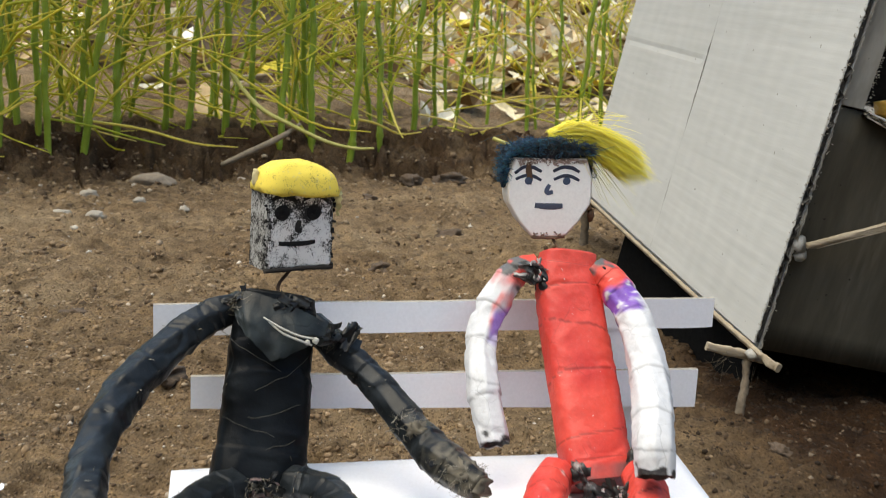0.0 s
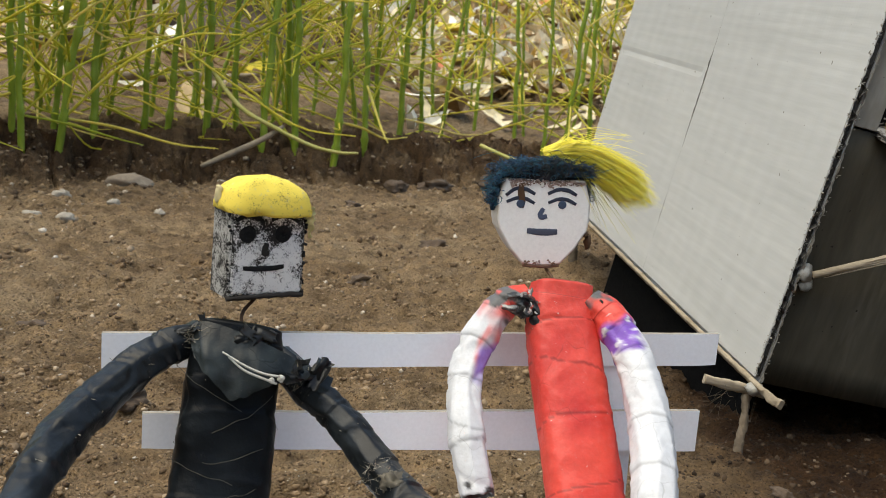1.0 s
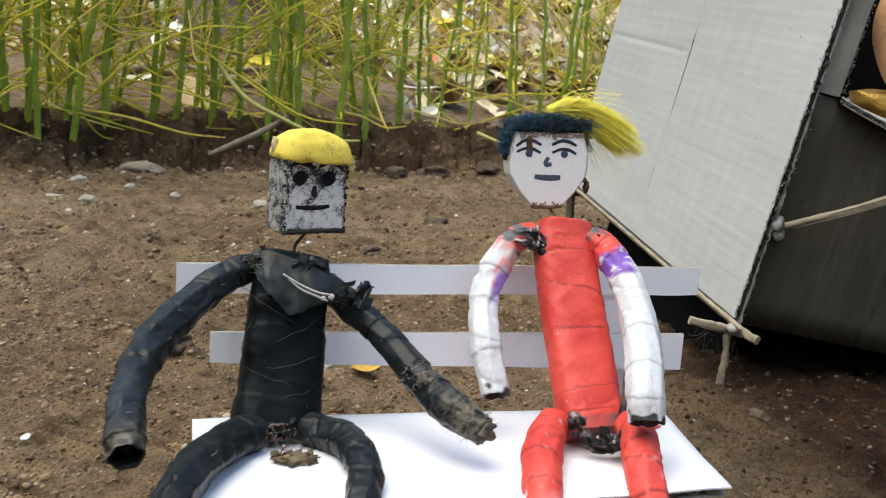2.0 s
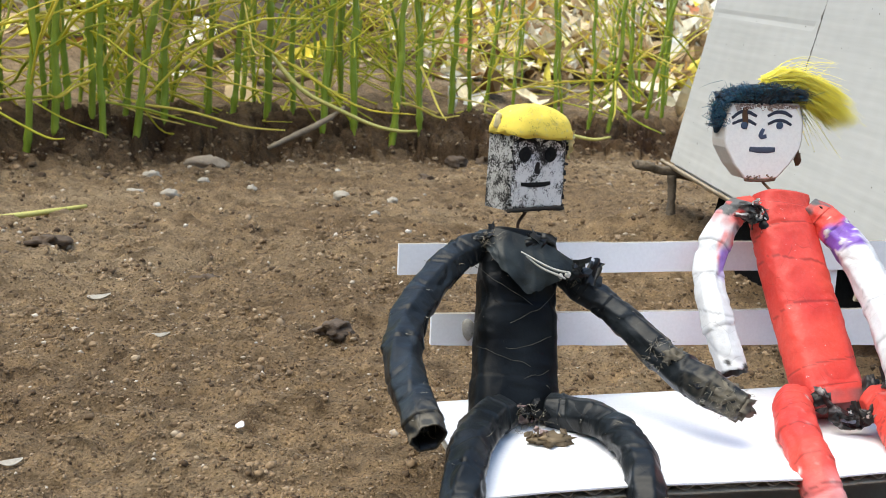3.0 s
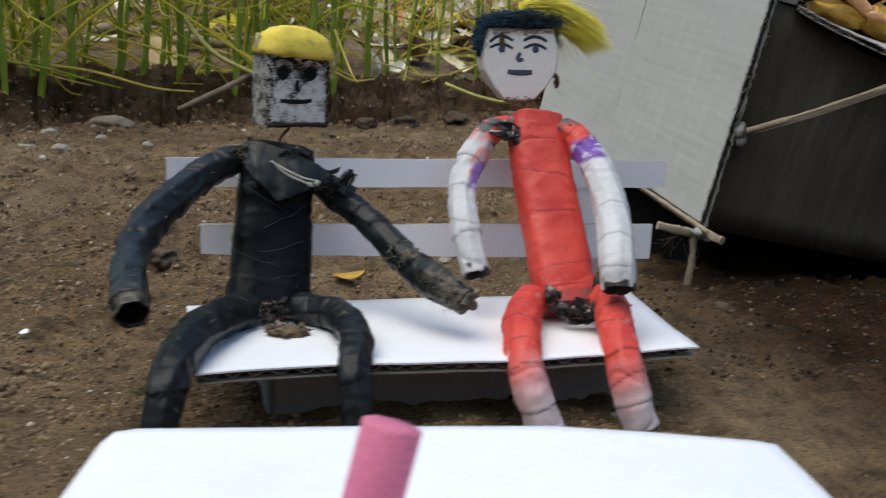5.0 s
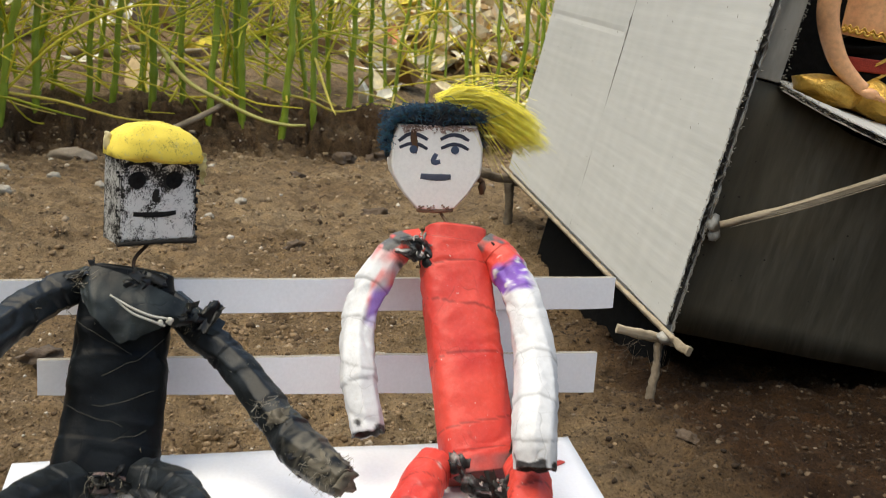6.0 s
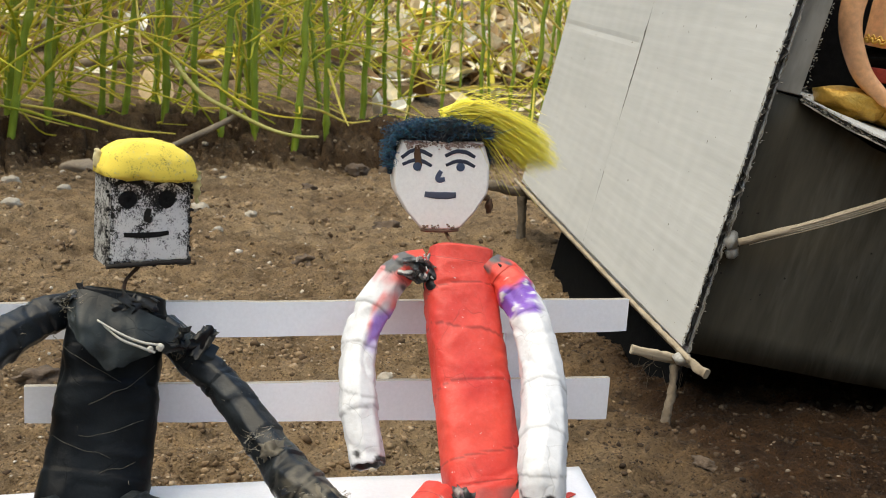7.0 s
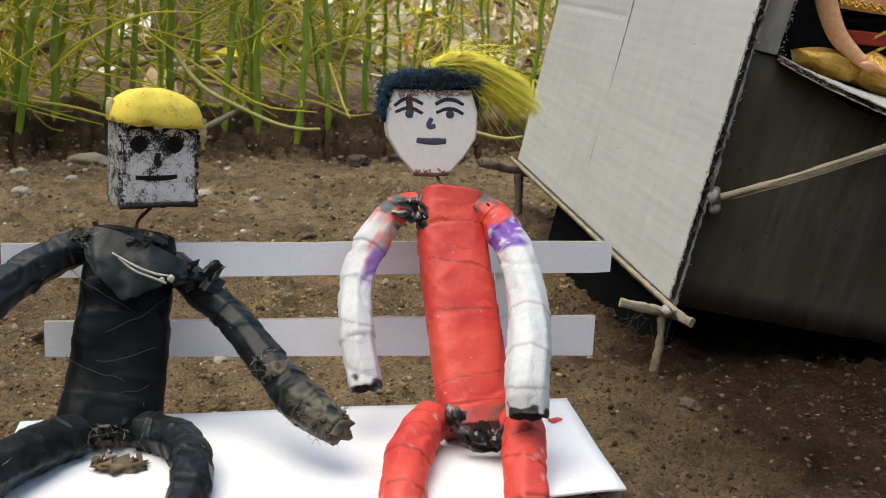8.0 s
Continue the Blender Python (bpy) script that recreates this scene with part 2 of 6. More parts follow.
def shoot_material():
    """Thin plant strands that let some light through; each takes a shade of its own."""
    m, n, l, b = material("shoot", 0.55, 0, 0.35)
    info = n.new("ShaderNodeObjectInfo")
    col = ramp_of(n, l, info.outputs["Random"], [(0.0, (0.38, 0.44, 0.045)), (0.35, (0.64, 0.62, 0.07)), (0.7, (0.84, 0.74, 0.12)), (1.0, (0.86, 0.72, 0.28))])
    fi = noise_of(n, l, 60, 3)
    col = mixed(n, l, 0.6, col, ramp_of(n, l, fi, [(0.3, (0.7, 0.7, 0.6)), (0.7, (1.1, 1.1, 1.0))]), "MULTIPLY")
    l.new(col, b.inputs["Base Color"])
    tr, mx = n.new("ShaderNodeBsdfTranslucent"), n.new("ShaderNodeMixShader")
    l.new(col, tr.inputs[0])
    mx.inputs[0].default_value = 0.45
    l.new(b.outputs[0], mx.inputs[1])
    l.new(tr.outputs[0], mx.inputs[2])
    l.new(mx.outputs[0], n["Material Output"].inputs[0])
    return m


SHOOT = shoot_material()
STRAW = plain("straw", (0.42, 0.40, 0.09), (0.58, 0.52, 0.17), 40, 0.6, bump=0.0004)
DRY = plain("dry_stalk", (0.20, 0.15, 0.10), (0.36, 0.29, 0.20), 40, 0.85, bump=0.0006)
# pale and yellow steps brightened to hold the sunlight on the leaves
LITTER = random_island("litter", [(0.0, (0.20, 0.11, 0.05)), (0.16, (0.42, 0.28, 0.13)), (0.38, (0.68, 0.53, 0.31)), (0.60, (0.84, 0.74, 0.50)), (0.80, (0.90, 0.86, 0.74)), (0.90, (0.88, 0.74, 0.12)), (0.97, (0.86, 0.66, 0.08)), (1.0, (0.68, 0.22, 0.12))], 0.7, 40, 0.001)
BARK = plain("bark", (0.10, 0.07, 0.05), (0.22, 0.17, 0.12), 12, 0.9, fine=90, bump=0.004)
OCHRE = plain("ochre_leaf", (0.48, 0.27, 0.03), (0.62, 0.38, 0.06), 60, 0.6)

# ---- builders ----


def mesh_of(name, bm, mat, smooth=True):
    me = bpy.data.meshes.new(name)
    bm.normal_update()
    bm.to_mesh(me)
    bm.free()
    for k in (mat if isinstance(mat, (list, tuple)) else [mat]):
        me.materials.append(k)
    if smooth:
        me.polygons.foreach_set("use_smooth", [True] * len(me.polygons))
    return me


def thing(name, label, category, m, group="", kind=""):
    """An empty at the base of a thing, to carry its parts."""
    e = new(name)
    e.matrix_world = m
    e.empty_display_size = 0.01
    return tagged(e, label, category, group, kind)


def part(name, bm, mat, parent, label="", smooth=False):
    ob = new(name, mesh_of(name, bm, mat, smooth))
    ob.parent = parent
    return tagged(ob, label)


def solid(name, bm, mat, m, label, category, group="", kind="", smooth=True):
    ob = new(name, mesh_of(name, bm, mat, smooth))
    ob.matrix_world = m
    return tagged(ob, label, category, group, kind)


def quad_box(bm, corners, mat=0):
    """A block from eight corners: four below, four above, both in turn."""
    v = [bm.verts.new(c) for c in corners]
    for f in ((3, 2, 1, 0), (4, 5, 6, 7), (0, 1, 5, 4), (1, 2, 6, 5), (2, 3, 7, 6), (3, 0, 4, 7)):
        bm.faces.new([v[i] for i in f]).material_index = mat
    return v


def block(bm, x0, x1, y0, y1, z0, z1, mat=0):
    return quad_box(bm, [(x0, y0, z0), (x1, y0, z0), (x1, y1, z0), (x0, y1, z0), (x0, y0, z1), (x1, y0, z1), (x1, y1, z1), (x0, y1, z1)], mat)


def softened(bm, width, seg=2):
    bmesh.ops.bevel(bm, geom=bm.edges[:] + bm.verts[:], offset=width, segments=seg, profile=0.6, affect="EDGES")
    return bm


def spline(pts, n):
    """n points along a smooth line through the given ones."""
    p = [Vector(q) for q in pts]
    p = [p[0] * 2 - p[1]] + p + [p[-1] * 2 - p[-2]]
    out, k = [], len(pts) - 1
    for i in range(n):
        s = i / (n - 1) * k
        j = min(int(s), k - 1)
        u = s - j
        a, b, c, d = p[j:j + 4]
        out.append(0.5 * (2 * b + (c - a) * u + (2 * a - 5 * b + 4 * c - d) * u * u + (3 * b - a - 3 * c + d) * u ** 3))
    return out


def lerp_list(vals, s):
    k = len(vals) - 1
    j = min(int(s * k), k - 1)
    u = s * k - j
    a, b = vals[j], vals[j + 1]
    if isinstance(a, (int, float)):
        return a + (b - a) * u
    return tuple(p + (q - p) * u for p, q in zip(a, b))


def tube(bm, pts, radii, n=24, seg=12, mat=0, rough=0.0, freq=90.0, flat=1.0, paint=None, layer=None, bands=0.0, cap=True, side=(0, 1, 0), wraps=0, boxy=1.0):
    """A tube along a smooth line. flat: its depth as a share of its width; bands: steps as of wound tape."""
    line = spline(pts, n)
    rings = []
    for i, c in enumerate(line):
        s = i / (n - 1)
        d = (line[min(i + 1, n - 1)] - line[max(i - 1, 0)]).normalized()
        a = Vector(side) - d * d.dot(Vector(side))
        if a.length < 0.05:
            a = d.orthogonal()
        a.normalize()
        b = d.cross(a)
        r = lerp_list(radii, s)
        ring = []
        for j in range(seg):
            t = 2 * math.pi * j / seg
            ct, st = math.cos(t), math.sin(t)
            if boxy != 1.0:
                ct, st = math.copysign(abs(ct) ** boxy, ct), math.copysign(abs(st) ** boxy, st)
            w = b * ct + a * st * flat
            k, seam = 1.0, 1.0
            if bands:
                ph = (s * wraps + 0.25 * math.sin(t + 1.3 * math.sin(s * 9)) + 0.3 * noise.noise(Vector((s * 9, wraps, 0)))) % 1.0
                k = 1 + bands * ((ph if ph < 0.945 else (1 - ph) * 17.2) - 0.5)
                seam = 0.5 if ph > 0.945 and noise.noise(Vector((t, s * 8, wraps))) > -0.25 else 1.0
            q = c + w * r * k
            if rough:
                q += w * rough * (noise.noise(q * freq) + 0.5 * noise.noise(q * freq * 2.7))
            v = bm.verts.new(q)
            if layer is not None:
                v[layer] = (*[g * seam for g in (paint(s, q) if callable(paint) else paint)], 1.0)
            ring.append(v)
        rings.append(ring)
    for p, q in zip(rings, rings[1:]):
        for j in range(seg):
            f = bm.faces.new((p[j], p[(j + 1) % seg], q[(j + 1) % seg], q[j]))
            f.material_index, f.smooth = mat, True
    if cap:
        for ring, back in ((rings[0], True), (rings[-1], False)):
            f = bm.faces.new(ring[::-1] if back else ring)
            f.material_index = mat
    return rings


def lump(bm, c, r, mat=0, rough=0.3, sub=2, squash=(1, 1, 1), seed=0.0, layer=None, paint=None, freq=1.6):
    """An uneven rounded lump."""
    ball = bmesh.new()
    bmesh.ops.create_icosphere(ball, subdivisions=sub, radius=1.0)
    ball.verts.index_update()
    made = [bm.verts.new(v.co) for v in ball.verts]
    for f in ball.faces:
        bm.faces.new([made[v.index] for v in f.verts])
    ball.free()
    c = Vector(c)
    for v in made:
        q = v.co.copy()
        k = 1 + rough * noise.noise(q * freq + Vector((seed, seed * 1.7, seed * 0.3))) + rough * 0.4 * noise.noise(q * freq * 2.8 + Vector((seed * 2, 0, seed)))
        v.co = c + Vector((q.x * squash[0], q.y * squash[1], q.z * squash[2])) * r * k
        if layer is not None:
            v[layer] = (*(paint(v.co) if callable(paint) else paint), 1.0)
        for f in v.link_faces:
            f.material_index, f.smooth = mat, True
    return made

# ---- ground ----


def value_noise(x, y, seed):
    xi, yi = np.floor(x).astype(np.int64), np.floor(y).astype(np.int64)
    fx, fy = x - xi, y - yi
    fx, fy = fx * fx * (3 - 2 * fx), fy * fy * (3 - 2 * fy)

    def h(a, b):
        k = (a * 374761393 + b * 668265263 + seed * 2147483) & 0xFFFFFFFF
        k = ((k ^ (k >> 13)) * 1274126177) & 0xFFFFFFFF
        return ((k ^ (k >> 16)) & 0xFFFF) / 65535.0
    top = h(xi, yi) * (1 - fx) + h(xi + 1, yi) * fx
    low = h(xi, yi + 1) * (1 - fx) + h(xi + 1, yi + 1) * fx
    return top * (1 - fy) + low * fy - 0.5


def step01(a, b, s):
    t = np.clip((s - a) / (b - a), 0, 1)
    return t * t * (3 - 2 * t)


def cells(x, y, seed):
    """For a plane broken into clods: how near a crack lies, and a level of its own for each clod."""
    xi, yi = np.floor(x), np.floor(y)
    f1, f2, own = np.full(x.shape, 9.0), np.full(x.shape, 9.0), np.zeros(x.shape)
    for a in (-1, 0, 1):
        for b in (-1, 0, 1):
            cx, cy = xi + a, yi + b
            jx, jy = value_noise(cx, cy, seed), value_noise(cx, cy, seed + 1)
            d = np.hypot(cx + 0.5 + 0.9 * jx - x, cy + 0.5 + 0.9 * jy - y)
            near = d < f1
            f2 = np.where(near, f1, np.minimum(f2, d))
            own = np.where(near, value_noise(cx, cy, seed + 2), own)
            f1 = np.minimum(f1, d)
    return f2 - f1, own


def past_ridge(x, y):
    """Distance behind the foot of the earth ridge, which crosses the ground aslant."""
    return (y - (1.82 + 0.43 * np.clip(x, -1.2, 0.65) - 0.33 * np.clip(x, -1.2, 0.65) ** 2 + 0.05 * value_noise(x * 5, y * 0 + 3, 5))) * 0.869


def height(x, y):
    x, y = np.asarray(x, float), np.asarray(y, float)
    s = past_ridge(x, y)
    near = 1 - step01(2.5, 6.0, np.hypot(x, y))
    z = near * (0.010 * value_noise(x * 6, y * 6, 1) + 0.0065 * value_noise(x * 19, y * 19, 2) + 0.0090 * value_noise(x * 55, y * 55, 3) + 0.0074 * value_noise(x * 130, y * 130, 4) + 0.0034 * value_noise(x * 240, y * 240, 14))
    bench = np.exp(-(((x - 0.0) / 0.22) ** 2 + ((y - 0.28) / 0.2) ** 2) ** 2)
    z = z * (1 - 0.5 * bench) + 0.028 * np.exp(-((x - 0.16) / 0.08) ** 2 - ((y - 1.0) / 0.1) ** 2)
    clods = 0.5 + value_noise(x * 13, y * 13, 7)
    wx, wy = x + 0.016 * value_noise(x * 30, y * 30, 61), y + 0.016 * value_noise(x * 30, y * 30, 62)
    crack, own = cells(wx * 11, wy * 13, 71)
    crack2, own2 = cells(wx * 30, wy * 34, 75)
    face = step01(-0.06, 0.02, s) * (1 - step01(0.2, 0.4, s))
    s = s + 0.045 * own * step01(-0.08, 0.0, s)
    z = z + face * (0.022 * own + 0.009 * own2 - 0.036 * (1 - step01(0.0, 0.10, crack)) - 0.014 * (1 - step01(0.0, 0.18, crack2)) + 0.011 * value_noise(x * 85, y * 85, 81))
    z = z + 0.064 * step01(-0.05 * clods, 0.10 + 0.06 * clods, s) + 0.03 * step01(0, 0.1, s) * (1 - step01(0.25, 0.6, s)) * (value_noise(x * 16, y * 16, 8) + 0.5 * value_noise(x * 37, y * 37, 18))
    z = z - 0.022 * np.clip(value_noise(x * 22, y * 9, 9) - 0.18, 0, 1) * 4 * step01(-0.02, 0.02, s) * (1 - step01(0.06, 0.14, s))
    z = z + 0.85 * step01(0.5, 4.4, s) + 0.10 * step01(0.4, 1.2, s) * value_noise(x * 2.5, y * 2.5, 11)
    return z


def spread(lo, hi, fine, lo_far, hi_far, grow=1.07):
    """Coordinates at an even step between lo and hi, with growing steps outwards."""
    mid = list(np.arange(lo, hi, fine))
    right, s = [mid[-1]], fine
    while right[-1] < hi_far:
        s *= grow
        right.append(right[-1] + s)
    left, s = [mid[0]], fine
    while left[-1] > lo_far:
        s *= grow
        left.append(left[-1] - s)
    return np.array(left[:0:-1] + mid + right[1:])


gx = spread(-0.60, 0.45, 0.0028, -1500, 1500)
gy = spread(0.22, 0.95, 0.0030, -1500, 1500, 1.022)
gy = np.concatenate([gy[gy < 1.15], np.arange(1.15, 1.45, 0.0062), np.arange(1.45, 2.12, 0.0052), gy[gy > 2.125]])
GX, GY = np.meshgrid(gx, gy)
GZ = height(GX, GY)
nx, ny = len(gx), len(gy)
ii = (np.arange(ny - 1)[:, None] * nx + np.arange(nx - 1)[None, :]).ravel()
ground_mesh = bpy.data.meshes.new("ground")
ground_mesh.from_pydata(np.c_[GX.ravel(), GY.ravel(), GZ.ravel()].tolist(), [], np.c_[ii, ii + 1, ii + 1 + nx, ii + nx].tolist())
ridge_tone_house_shade = ground_mesh.attributes.new("ridge_tone_house_shade", "FLOAT", "POINT")
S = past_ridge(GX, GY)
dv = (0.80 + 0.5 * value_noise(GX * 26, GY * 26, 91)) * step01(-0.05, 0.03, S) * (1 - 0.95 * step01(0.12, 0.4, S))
# shade round the house, put into the soil's colour
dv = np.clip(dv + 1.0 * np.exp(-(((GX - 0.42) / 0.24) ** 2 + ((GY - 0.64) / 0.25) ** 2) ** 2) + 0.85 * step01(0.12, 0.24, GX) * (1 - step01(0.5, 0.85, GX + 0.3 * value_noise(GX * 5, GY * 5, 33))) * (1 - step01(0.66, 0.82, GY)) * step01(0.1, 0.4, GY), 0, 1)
ridge_tone_house_shade.data.foreach_set("value", dv.ravel().astype(np.float32))
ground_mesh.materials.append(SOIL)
ground_mesh.polygons.foreach_set("use_smooth", [True] * len(ground_mesh.polygons))
ground = tagged(new("ground", ground_mesh), "dry brown crumbly soil with a raised earth ridge behind", "ground", kind="structure")


# unseen walls, added to block low sky and deepen the shade
SKY_BLOCK = plain("sky_block", (0.36, 0.345, 0.31), (0.50, 0.48, 0.44), 2.5, 0.9, fine=40, bump=0.004, dirt_or_shade=(0.06, 0.065, 0.035), dirt_amount=0.7)
for nm, box in (("sky_block_south", (-3.2, 3.2, -2.2, -2.0)), ("sky_block_west", (-3.4, -3.2, -2.2, 1.5)), ("sky_block_east", (3.2, 3.4, -2.2, 1.5))):
    bm = bmesh.new()
    block(bm, *box, -0.2, 1.7)
    tagged(new(nm, mesh_of(nm, bm, SKY_BLOCK, False)), "plain wall added out of view to block low sky", "wall", kind="structure")


def ground_z(x, y):
    """The level of the ground's mesh at one place."""
    i = min(max(int(np.searchsorted(gx, x)) - 1, 0), nx - 2)
    j = min(max(int(np.searchsorted(gy, y)) - 1, 0), ny - 2)
    u, v = (x - gx[i]) / (gx[i + 1] - gx[i]), (y - gy[j]) / (gy[j + 1] - gy[j])
    return float((GZ[j, i] * (1 - u) + GZ[j, i + 1] * u) * (1 - v) + (GZ[j + 1, i] * (1 - u) + GZ[j + 1, i + 1] * u) * v)


def rock_base(seed, sub=1):
    bm = bmesh.new()
    lump(bm, (0, 0, 0), 1.0, rough=0.9, sub=sub, seed=seed, squash=(1, 0.88, 0.78))
    bm.verts.index_update()
    v = np.array([q.co[:] for q in bm.verts])
    f = [[q.index for q in p.verts] for p in bm.faces]
    bm.free()
    return v, np.array(f)


def scatter_mesh(name, mat, places, bases, label, category, lift=-0.12):
    """Many small stones in one mesh: rows of x, y, size, turn, which."""
    V, Fa, o = [], [], 0
    zs = height(np.array([p[0] for p in places]), np.array([p[1] for p in places]))
    for (x, y, r, a, k), z in zip(places, zs):
        v, f = bases[k]
        c, s = math.cos(a), math.sin(a)
        w = np.c_[v[:, 0] * c - v[:, 1] * s, v[:, 0] * s + v[:, 1] * c, v[:, 2]] * r + (x, y, z + lift * r)
        V.append(w)
        Fa.append(f + o)
        o += len(v)
    me = bpy.data.meshes.new(name)
    me.from_pydata(np.concatenate(V).tolist(), [], np.concatenate(Fa).tolist())
    me.materials.append(mat)
    me.polygons.foreach_set("use_smooth", [True] * len(me.polygons))
    return tagged(new(name, me), label, category, kind="stuff")


rng = random.Random(5)
bases = [rock_base(i * 3.1, 1) for i in range(9)]
small = [rock_base(40 + i * 2.3, 0) for i in range(8)]


def ground_spot(far):
    while True:
        y = 0.2 + far * rng.random() ** 1.25
        x = rng.uniform(-0.16 - 0.5 * y, 0.2 + 0.42 * y)
        if y < 1.80 + 0.43 * x - 0.33 * x * x:
            return x, y


pebbles = []
for i in range(2200):
    x, y = ground_spot(1.75)
    if rng.random() > 0.25 + 0.6 * step01(0.4, 0.8, y) and y < 0.9:
        continue
    if x > 0.08 and y < 0.74 and rng.random() < 0.85 + 3 * (x - 0.08):
        continue
    pebbles.append((x, y, 0.0007 + 0.0042 * rng.random() ** 5 * (0.25 + 0.9 * y), rng.uniform(0, 6.3), rng.randrange(9)))
scatter_mesh("gravel", GRAVEL, pebbles, bases, "small pale and brown pebbles strewn over the soil", "gravel", -0.1)
crumbs = []
for i in range(105000):
    x, y = ground_spot(1.75 if i % 2 else 0.75)
    if x > 0.10 and y < 0.74 and rng.random() < 0.6 + 5.0 * (x - 0.10):
        continue
    patch = noise.noise(Vector((x * 14, y * 14, 2.0))) + 0.6 * noise.noise(Vector((x * 45, y * 45, 5.0)))
    if patch < rng.uniform(-0.75, 0.35):
        continue
    crumbs.append((x, y, (0.00042 + 0.0028 * rng.random() ** 7 * (0.7 + 0.9 * max(0.0, patch))) * (0.36 + 1.1 * y), rng.uniform(0, 6.3), rng.randrange(8)))
for i in range(30000):
    y = 0.2 + 0.55 * rng.random() ** 1.2
    x = rng.uniform(-0.16 - 0.5 * y, 0.12)
    crumbs.append((x, y, 0.0004 + 0.0010 * rng.random() ** 3, rng.uniform(0, 6.3), rng.randrange(8)))
for i in range(220):
    x = rng.uniform(-1.1, 0.9)
    crumbs.append((x, 1.82 + 0.43 * x - 0.33 * x * x + rng.uniform(-0.09, 0.16), 0.003 + 0.007 * rng.random() ** 3, rng.uniform(0, 6.3), rng.randrange(8)))
for i in range(2600):
    x, y = ground_spot(1.75 if i % 3 else 0.8)
    if x > 0.10 and y < 0.74 or noise.noise(Vector((x * 9, y * 9, 8.0))) < rng.uniform(-0.5, 0.3):
        continue
    crumbs.append((x, y, (0.0016 + 0.0030 * rng.random() ** 3) * (0.45 + 0.75 * y), rng.uniform(0, 6.3), rng.randrange(8)))
for i in range(700):
    x = rng.uniform(-1.1, 0.9)
    crumbs.append((x, 1.82 + 0.43 * x - 0.33 * x * x + rng.uniform(-0.16, 0.02), 0.002 + 0.006 * rng.random() ** 3, rng.uniform(0, 6.3), rng.randrange(8)))
crumbs = [(x, y, r, a, k + 8 if r > 0.0011 else k) for x, y, r, a, k in crumbs]
for i in range(2400):
    x = rng.uniform(-1.1, 0.9)
    crumbs.append((x, 1.82 + 0.43 * x - 0.33 * x * x + rng.uniform(-0.02, 0.14), 0.0014 + 0.0045 * rng.random() ** 4, rng.uniform(0, 6.3), 8 + rng.randrange(8)))
scatter_mesh("soil_crumbs", CRUMB, crumbs, small + bases, "brown crumbs of dry earth on the ground", "soil")

# dark crumbs carry the same house shade in their colour
shaded_crumbs = []
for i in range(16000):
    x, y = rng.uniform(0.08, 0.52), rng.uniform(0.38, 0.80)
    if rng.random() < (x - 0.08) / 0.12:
        shaded_crumbs.append((x, y, 0.0004 + 0.0019 * rng.random() ** 5, rng.uniform(0, 6.3), rng.randrange(8)))
scatter_mesh("shaded_crumbs", SHADED_CRUMB, shaded_crumbs, small, "earth crumbs darkened for the shade beside the toy house", "soil")


def stone(name, x, y, r, mat, label, category, squash=(1, 0.8, 0.6), rough=0.4, group=""):
    bm = bmesh.new()
    lump(bm, (0, 0, r * squash[2] * 0.6), r, rough=rough, sub=3, squash=squash, seed=x * 31 + y * 17)
    return solid(name, bm, mat, pose(x, y, ground_z(x, y), 0, 0, (x * 777) % 360), label, category, group)


for x, y, r in ((-0.206, 1.222, 0.012), (-0.406, 1.338, 0.009), (-0.484, 1.366, 0.013), (-0.462, 1.208, 0.012), (-0.414, 1.185, 0.011), (-0.141, 1.189, 0.008), (-0.156, 1.07, 0.006), (-0.06, 0.553, 0.005), (0.03, 0.62, 0.005), (-0.33, 1.28, 0.008)):
    stone("stone", x, y, r, STONE, "pale grey pebble lying on brown soil", "stone", group="pebbles on the soil")
stone("rock", -0.447, 1.545, 0.022, ROCK, "flat tan rock at the foot of the ridge", "rock", (1.5, 0.8, 0.6))
# the last three, at the ridge, stand in for shaded holes
for x, y, r in ((-0.425, 0.821, 0.012), (-0.156, 0.565, 0.009), (-0.268, 0.724, 0.008), (0.017, 1.202, 0.012), (-0.05, 0.93, 0.009), (0.19, 0.50, 0.005), (-0.1, 1.45, 0.010), (0.02, 1.755, 0.022), (-0.05, 1.715, 0.018), (0.12, 1.81, 0.022)):
    stone("clod", x, y, r, CLOD, "dark brown clod on soil; at the ridge, shade of a hole", "clod", (1.2, 0.9, 0.55), 1.0, "clods on the soil")


def flake(name, x, y, size, turn, mat, label, category, lift=0.002):
    """A thin curled scrap or leaf lying on the soil."""
    bm = bmesh.new()
    rows = []
    for i in range(7):
        s = i / 6
        w = 0.32 * math.sin(math.pi * (0.08 + 0.88 * s)) ** 0.8
        rows.append([bm.verts.new(((s - 0.5) * size, j * w * size, (0.10 * size * (abs(j) + (2 * s - 1) ** 2)) + k)) for k in (0, 0.0004) for j in (-1, 0, 1)])
    for p, q in zip(rows, rows[1:]):
        for k in (0, 3):
            for j in (0, 1):
                f = (p[k + j], p[k + j + 1], q[k + j + 1], q[k + j])
                bm.faces.new(f if k else f[::-1])
        bm.faces.new((p[0], p[3], q[3], q[0]))
        bm.faces.new((q[2], q[5], p[5], p[2]))
    return solid(name, bm, mat, pose(x, y, ground_z(x, y) + lift, 4, -6, turn), label, category)


flake("paper_scrap", -0.256, 0.545, 0.011, 5, STONE, "small pale scrap of paper on the soil", "scrap")
flake("paper_scrap", -0.183, 0.401, 0.006, 80, WHITE_CARD, "tiny white scrap of paper on the soil", "scrap")
flake("paper_scrap", -0.27, 0.366, 0.009, 20, LINER, "tan scrap of torn cardboard on the soil", "scrap")
